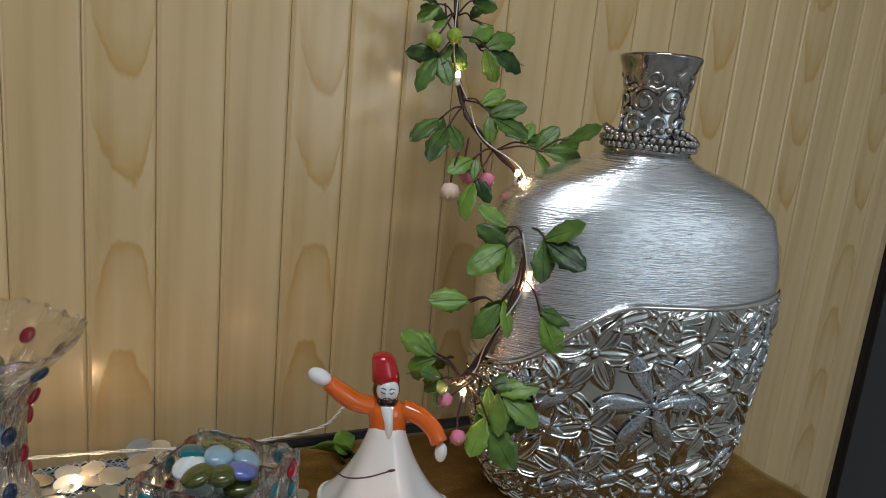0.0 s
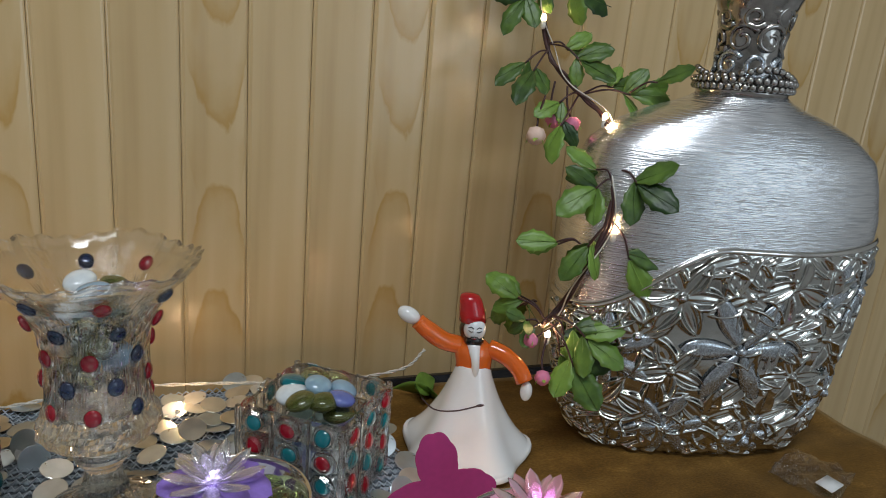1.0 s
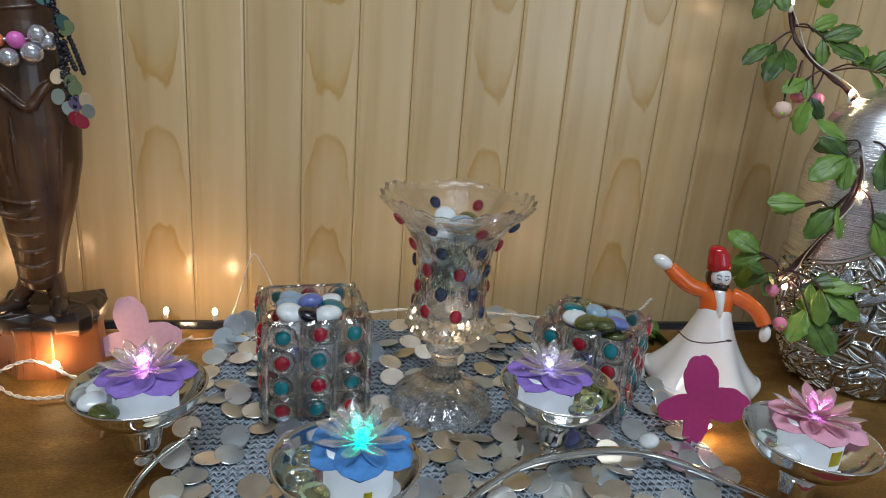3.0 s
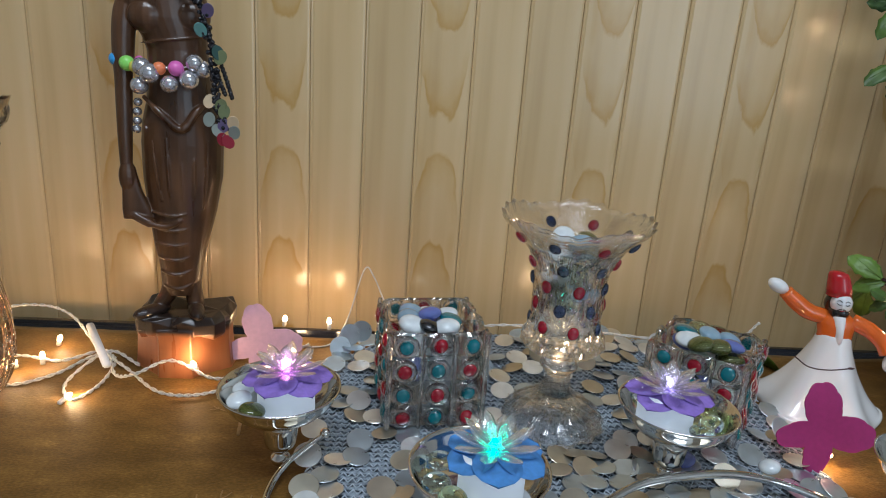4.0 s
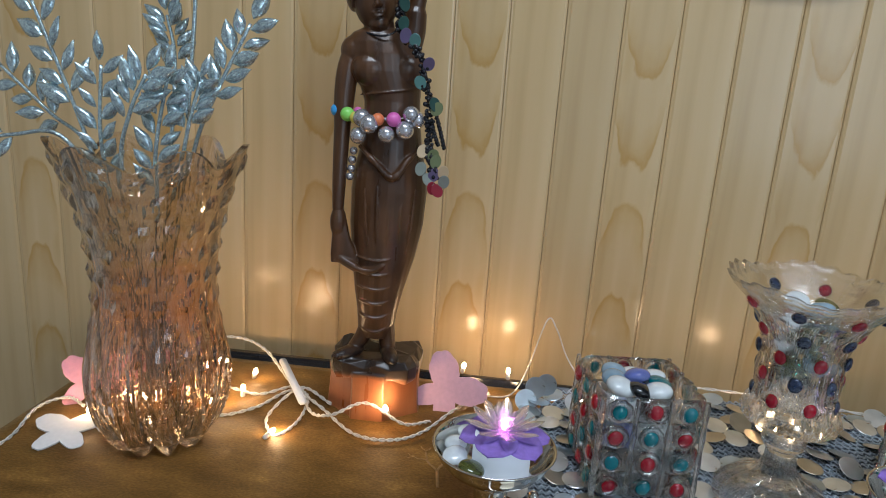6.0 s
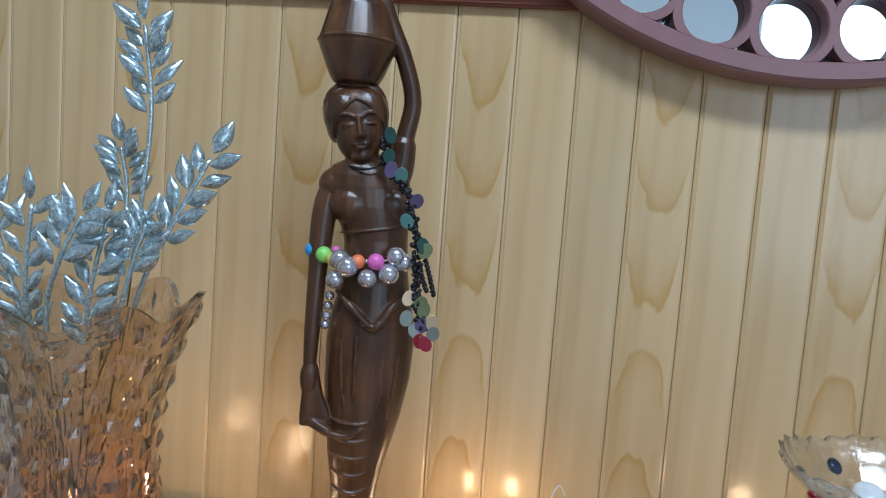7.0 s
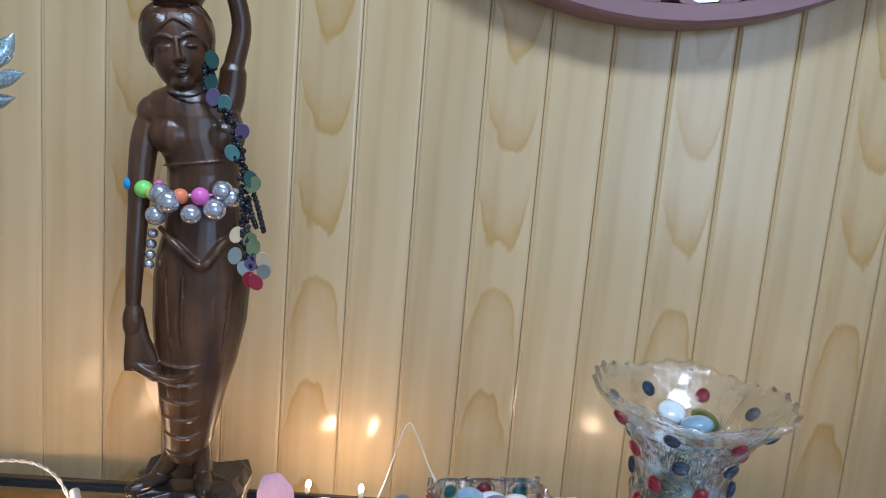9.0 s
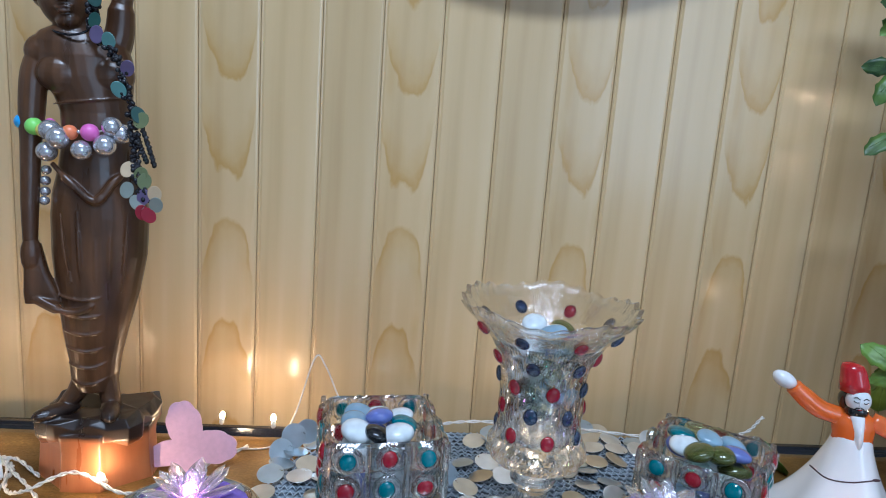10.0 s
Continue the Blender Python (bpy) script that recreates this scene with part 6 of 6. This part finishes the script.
garland()
for x, y, z in ((0.643, -0.090, 0.414), (0.679, -0.170, 0.323), (0.658, -0.240, 0.228), (0.619, -0.216, 0.121)):
    make_bulb(x, y, z, 0, 0, "small warm fairy light twisted into the garland", 0.005)
twig_leaf = thing("fallen_leaves", "dark green silk leaves lying behind the figurine", "leaves", pose(0.535, -0.12, 0.012))
for k, (dx, dy, dz, a) in enumerate(((0, 0, 0.012, 80), (0.012, 0.01, 0.016, 140), (-0.006, 0.012, 0.02, 30), (0.02, -0.004, 0.01, 100))):
    part("leaf", petal_mesh(bmesh.new(), 0.042, 0.026, 0.0006, None, -0.2, 0.75, 8), M["leaf"], twig_leaf).matrix_basis = pose(dx, dy, dz - 0.012, 55, 0, a)


# ---- bead strings on the statue ----
def bead_at(parent, mesh, p, mat, s=1.0):
    share("bead", mesh, Matrix.Translation(p) @ Matrix.Scale(s, 4), parent, mat)


round_bead = mesh_of("bead", ball(bmesh.new(), (0, 0, 0), (0.0072, 0.0072, 0.0072), 16, 12), M["pearl"])
small_bead = mesh_of("bead", ball(bmesh.new(), (0, 0, 0), (0.0021, 0.0021, 0.0021), 8, 6), M["blackbead"])
disc_bm = lathe(bmesh.new(), [(0.0004, 0.0004), (0.0072, 0.0004), (0.0076, 0.0), (0.0072, -0.0004), (0.0004, -0.0004)], 20, caps=True)
disc = mesh_of("sequin", disc_bm, M["s_grey"], False)
SX, SY = -0.137, -0.142

pearls = thing("pearl_belt", "string of grey pearls and bright beads round the statue", "beads", pose(SX, SY, 0.30))
for dx, dy, dz, s in ((-0.018, -0.030, 0.017, 1.05), (-0.010, -0.034, 0.012, 1.15), (-0.021, -0.030, 0.000, 1.0), (0.007, -0.032, 0.003, 1.0), (0.024, -0.029, 0.008, 1.1), (0.029, -0.027, 0.023, 1.0), (0.035, -0.023, 0.018, 1.0),
                      (-0.0275, -0.019, -0.016, 0.5), (-0.029, -0.018, -0.025, 0.52), (-0.030, -0.017, -0.034, 0.5), (-0.031, -0.017, -0.042, 0.5)):
    bead_at(pearls, round_bead, (dx, dy - 0.002, dz), M["pearl"], s * 1.12)
for dx, dy, dz, key, s in ((-0.046, -0.018, 0.022, "b_blue", 0.9), (-0.034, -0.024, 0.019, "b_green", 0.98), (-0.025, -0.028, 0.0165, "b_yellow", 0.8), (-0.002, -0.033, 0.0165, "b_orange", 0.85), (0.013, -0.032, 0.0175, "b_pink", 0.98), (-0.026, -0.015, 0.022, "b_pink", 0.6)):
    bead_at(pearls, round_bead, (dx, dy, dz), M[key], s)
for dx, dy, dz in ((-0.041, -0.021, 0.021), (-0.0285, -0.027, 0.018), (0.0055, -0.034, 0.0175)):
    bead_at(pearls, small_bead, (dx, dy, dz), M["pearl"], 0.9)
part("thread", tube(bmesh.new(), spline([(-0.053, -0.002, 0.023), (-0.046, -0.018, 0.022), (-0.025, -0.028, 0.0165), (-0.002, -0.033, 0.0165), (0.013, -0.032, 0.0175), (0.030, -0.025, 0.021), (0.038, -0.006, 0.020)], 6), 0.0007, 5), M["cord"], pearls)

sash = thing("sequin_necklace", "black bead strand with coloured sequins hung from the neck", "necklace", pose(SX, SY, 0.30))
rng = random.Random(21)
line = spline([(0.014, -0.018, 0.123), (0.014, -0.022, 0.110), (0.016, -0.025, 0.099), (0.027, -0.029, 0.087), (0.037, -0.030, 0.073), (0.042, -0.030, 0.052), (0.046, -0.030, 0.030), (0.048, -0.030, 0.009), (0.049, -0.031, -0.013), (0.057, -0.031, -0.034)], 14)
for p in line:
    for _ in range(2):
        bead_at(sash, small_bead, p + Vector((rng.uniform(-0.004, 0.004), rng.uniform(-0.003, 0.001), rng.uniform(-0.002, 0.002))), None, rng.uniform(0.7, 1.25))
for ends in (((0.049, 0.020), (0.052, 0.008), (0.057, -0.004)), ((0.052, 0.028), (0.058, 0.010), (0.063, -0.007))):
    tail = spline([(x, -0.030, z) for x, z in ends], 14)
    part("braid", tube(bmesh.new(), [p + Vector((0.0008 * math.sin(2.2 * i), 0.0008 * math.cos(2.2 * i), 0)) for i, p in enumerate(tail)], [0.0017 + 0.0004 * (i % 2) for i in range(len(tail))], 7), M["blackbead"], sash)
for x, z, key in ((0.018, 0.122, "s_dark"), (0.018, 0.105, "s_dark"), (0.021, 0.094, "s_purple"), (0.030, 0.090, "s_teal"), (0.044, 0.070, "s_purple"), (0.037, 0.053, "s_teal"), (0.054, 0.030, "s_green"), (0.052, 0.034, "s_dark"),
                  (0.043, -0.010, "s_cream"), (0.053, -0.014, "s_green"), (0.056, -0.019, "s_green"), (0.042, -0.027, "s_grey"), (0.050, -0.037, "s_grey"), (0.055, -0.032, "s_purple"), (0.064, -0.029, "s_cream"), (0.065, -0.038, "s_grey"), (0.054, -0.045, "s_red"), (0.059, -0.047, "s_red")):
    share("sequin", disc, pose(x, -0.034 if z < 0.1 else -0.030, z, 90 + rng.uniform(-25, 25), rng.uniform(-35, 35), rng.uniform(-10, 40)) @ Matrix.Diagonal((0.72, 0.92, 1, 1)), sash, M[key])
part("neck_thread", tube(bmesh.new(), spline([(-0.026, -0.010, 0.099), (-0.017, -0.021, 0.095), (-0.003, -0.024, 0.093), (0.008, -0.022, 0.097), (0.013, -0.019, 0.106)], 6), 0.0010, 5), M["blackbead"], sash)


thread = thing("red_thread", "short dark red thread lying across the figurine's skirt", "thread", pose(0.515, -0.255, 0.078))
part("strand", tube(bmesh.new(), spline([(-0.028, 0.012, 0.006), (-0.020, 0.000, 0.001), (-0.004, -0.006, 0.001), (0.016, -0.006, 0.003)], 6), 0.0007, 5), M["stem"], thread)
part("tip", ball(bmesh.new(), (0.019, -0.006, 0.0035), (0.004, 0.0012, 0.0012), 8, 6), M["stem"], thread)


# ---- pale branch pattern in the velvet ----
def branch(x, y, size, turn, seed):
    rng = random.Random(seed)
    ob = thing("branch_motif", "pale branching motif pressed into the brown velvet", "motif", pose(x, y, 0.0030, 0, 0, turn))
    def grow(p, ang, length, depth):
        q = (p[0] + length * math.cos(ang), p[1] + length * math.sin(ang))
        pts = [(p[0] + (q[0] - p[0]) * t, p[1] + (q[1] - p[1]) * t + 0.0015 * math.sin(5 * t + seed), 0.0008) for t in (0, 0.33, 0.67, 1)]
        bm = tube(bmesh.new(), pts, 0.0007 + 0.0003 * depth, 6)
        bmesh.ops.scale(bm, vec=(1, 1, 0.35), verts=bm.verts)
        part("twig", bm, M["palevelvet"], ob)
        if depth:
            for s in (-1, 1):
                grow(q, ang + s * rng.uniform(0.35, 0.7), length * rng.uniform(0.6, 0.8), depth - 1)
    grow((0, 0), math.pi / 2, size, 3)
    return ob


branch(-0.048, -0.285, 0.026, 8, 1)
branch(-0.040, -0.430, 0.026, -10, 2)


# ---- scrap of clear wrap on the cloth ----
wrap = bmesh.new()
n = 16
grid = [[wrap.verts.new((0.075 * (i / n - 0.5), 0.06 * (j / n - 0.5), 0.006 + 0.005 * noise.noise((i * 0.4, j * 0.4, 3)) + 0.002 * math.sin(i + j))) for j in range(n + 1)] for i in range(n + 1)]
for i in range(n):
    for j in range(n):
        wrap.faces.new((grid[i][j], grid[i + 1][j], grid[i + 1][j + 1], grid[i][j + 1]))
ob = link_mesh("plastic_wrap", wrap, M["plastic"])
ob.modifiers.new("thickness", "SOLIDIFY").thickness = 0.0004
ob.matrix_world = pose(0.872, -0.325, 0, 0, 0, 25)
tagged(ob, "crumpled scrap of clear plastic wrap on the cloth", "plastic wrap")
bm = box(bmesh.new(), (-0.012, -0.008, 0), (0.012, 0.008, 0.0012), 0.0004)
ob = link_mesh("paper_scrap", bm, M["whitefelt"])
ob.matrix_world = pose(0.862, -0.350, 0.012, 5, 0, 15)
tagged(ob, "small pale blue-white paper scrap on the wrap", "paper")


# ---- pieces: sequins on the mat, boards on the wall ----
rng = random.Random(5)
seq = mesh_of("sequin", lathe(bmesh.new(), [(0.0009, 0.0003), (0.0116, 0.0003), (0.0120, 0.0), (0.0116, -0.0003), (0.0009, -0.0003)], 24, caps=True), M["sequin"], False)
seq_mats = [M["sequin"], plain("satin_sequin_warm", (0.62, 0.57, 0.46), 0.32, 0.85, var=0.2, scale=50, bumps=0.05), plain("satin_sequin_cool", (0.52, 0.60, 0.66), 0.30, 0.85, var=0.2, scale=50, bumps=0.05)]
placed = 0
for r in range(21):
    y = MAT_C[1] - MAT_R[1] * 0.97 + 2 * MAT_R[1] * 0.97 * r / 20
    half = MAT_R[0] * max(0.02, 1 - (abs(y - MAT_C[1]) / MAT_R[1]) ** 3.2) ** (1 / 3.2)
    x = MAT_C[0] - half + 0.004
    while x < MAT_C[0] + half - 0.002:
        yy = y + 0.006 * math.sin(x * 21 + 0.3) + rng.uniform(-0.004, 0.004)
        clear = all(math.hypot(x - cx, yy - cy) > rr for cx, cy, rr in ((0.250, -0.258, 0.040), (0.122, -0.232, 0.044), (0.400, -0.236, 0.044), (0.150, -0.432, 0.010), (0.337, -0.340, 0.010)))
        if clear and rng.random() < 0.62 and placed < 300:
            share("sequin", seq, pose(x, yy, mat_height(x, yy) + 0.0045, rng.uniform(-8, 18), rng.uniform(-18, 14), rng.uniform(0, 360)) if rng.random() < 0.9 else
                  pose(x, yy, mat_height(x, yy) + 0.008, rng.uniform(15, 35), rng.uniform(-10, 10), 0), mat_thing, rng.choice(seq_mats))
            placed += 1
        x += rng.uniform(0.015, 0.026)
# some stand up round the back edge
for x, y, z, a in ((0.040, -0.128, 0.036, 62), (0.052, -0.122, 0.038, 70), (0.030, -0.140, 0.026, 55), (0.178, -0.165, 0.034, 65), (0.186, -0.178, 0.026, 60), (0.462, -0.285, 0.026, 50), (0.005, -0.290, 0.030, 60)):
    share("sequin", seq, pose(x, y, z, a, rng.uniform(-15, 15), rng.uniform(-25, 25)), mat_thing, seq_mats[2])

bm = bmesh.new()
w = PITCH
prof = [(0.0, 0.0038), (0.0002, 0.0014), (0.0012, 0.0006), (0.0022, 0.0009), (0.0046, 0.0), (w - 0.0036, 0.0), (w - 0.0018, 0.0006), (w - 0.0005, 0.0016), (w - 0.0005, 0.0038)]
cols = [[bm.verts.new((x, y, z)) for x, y in prof] for z in (FLOOR, CEIL)]
for i in range(len(prof) - 1):
    bm.faces.new((cols[0][i], cols[0][i + 1], cols[1][i + 1], cols[1][i]))
bm.faces.new((cols[0][0], cols[1][0], cols[1][-1], cols[0][-1]))
board = mesh_of("board", bm, M["pine"], False)
for k in range(-23, 29):
    share("board", board, pose(X0 + k * PITCH, 0, 0), wall_north, M["pine_knotty"] if k % 3 == 0 else M["pine"])
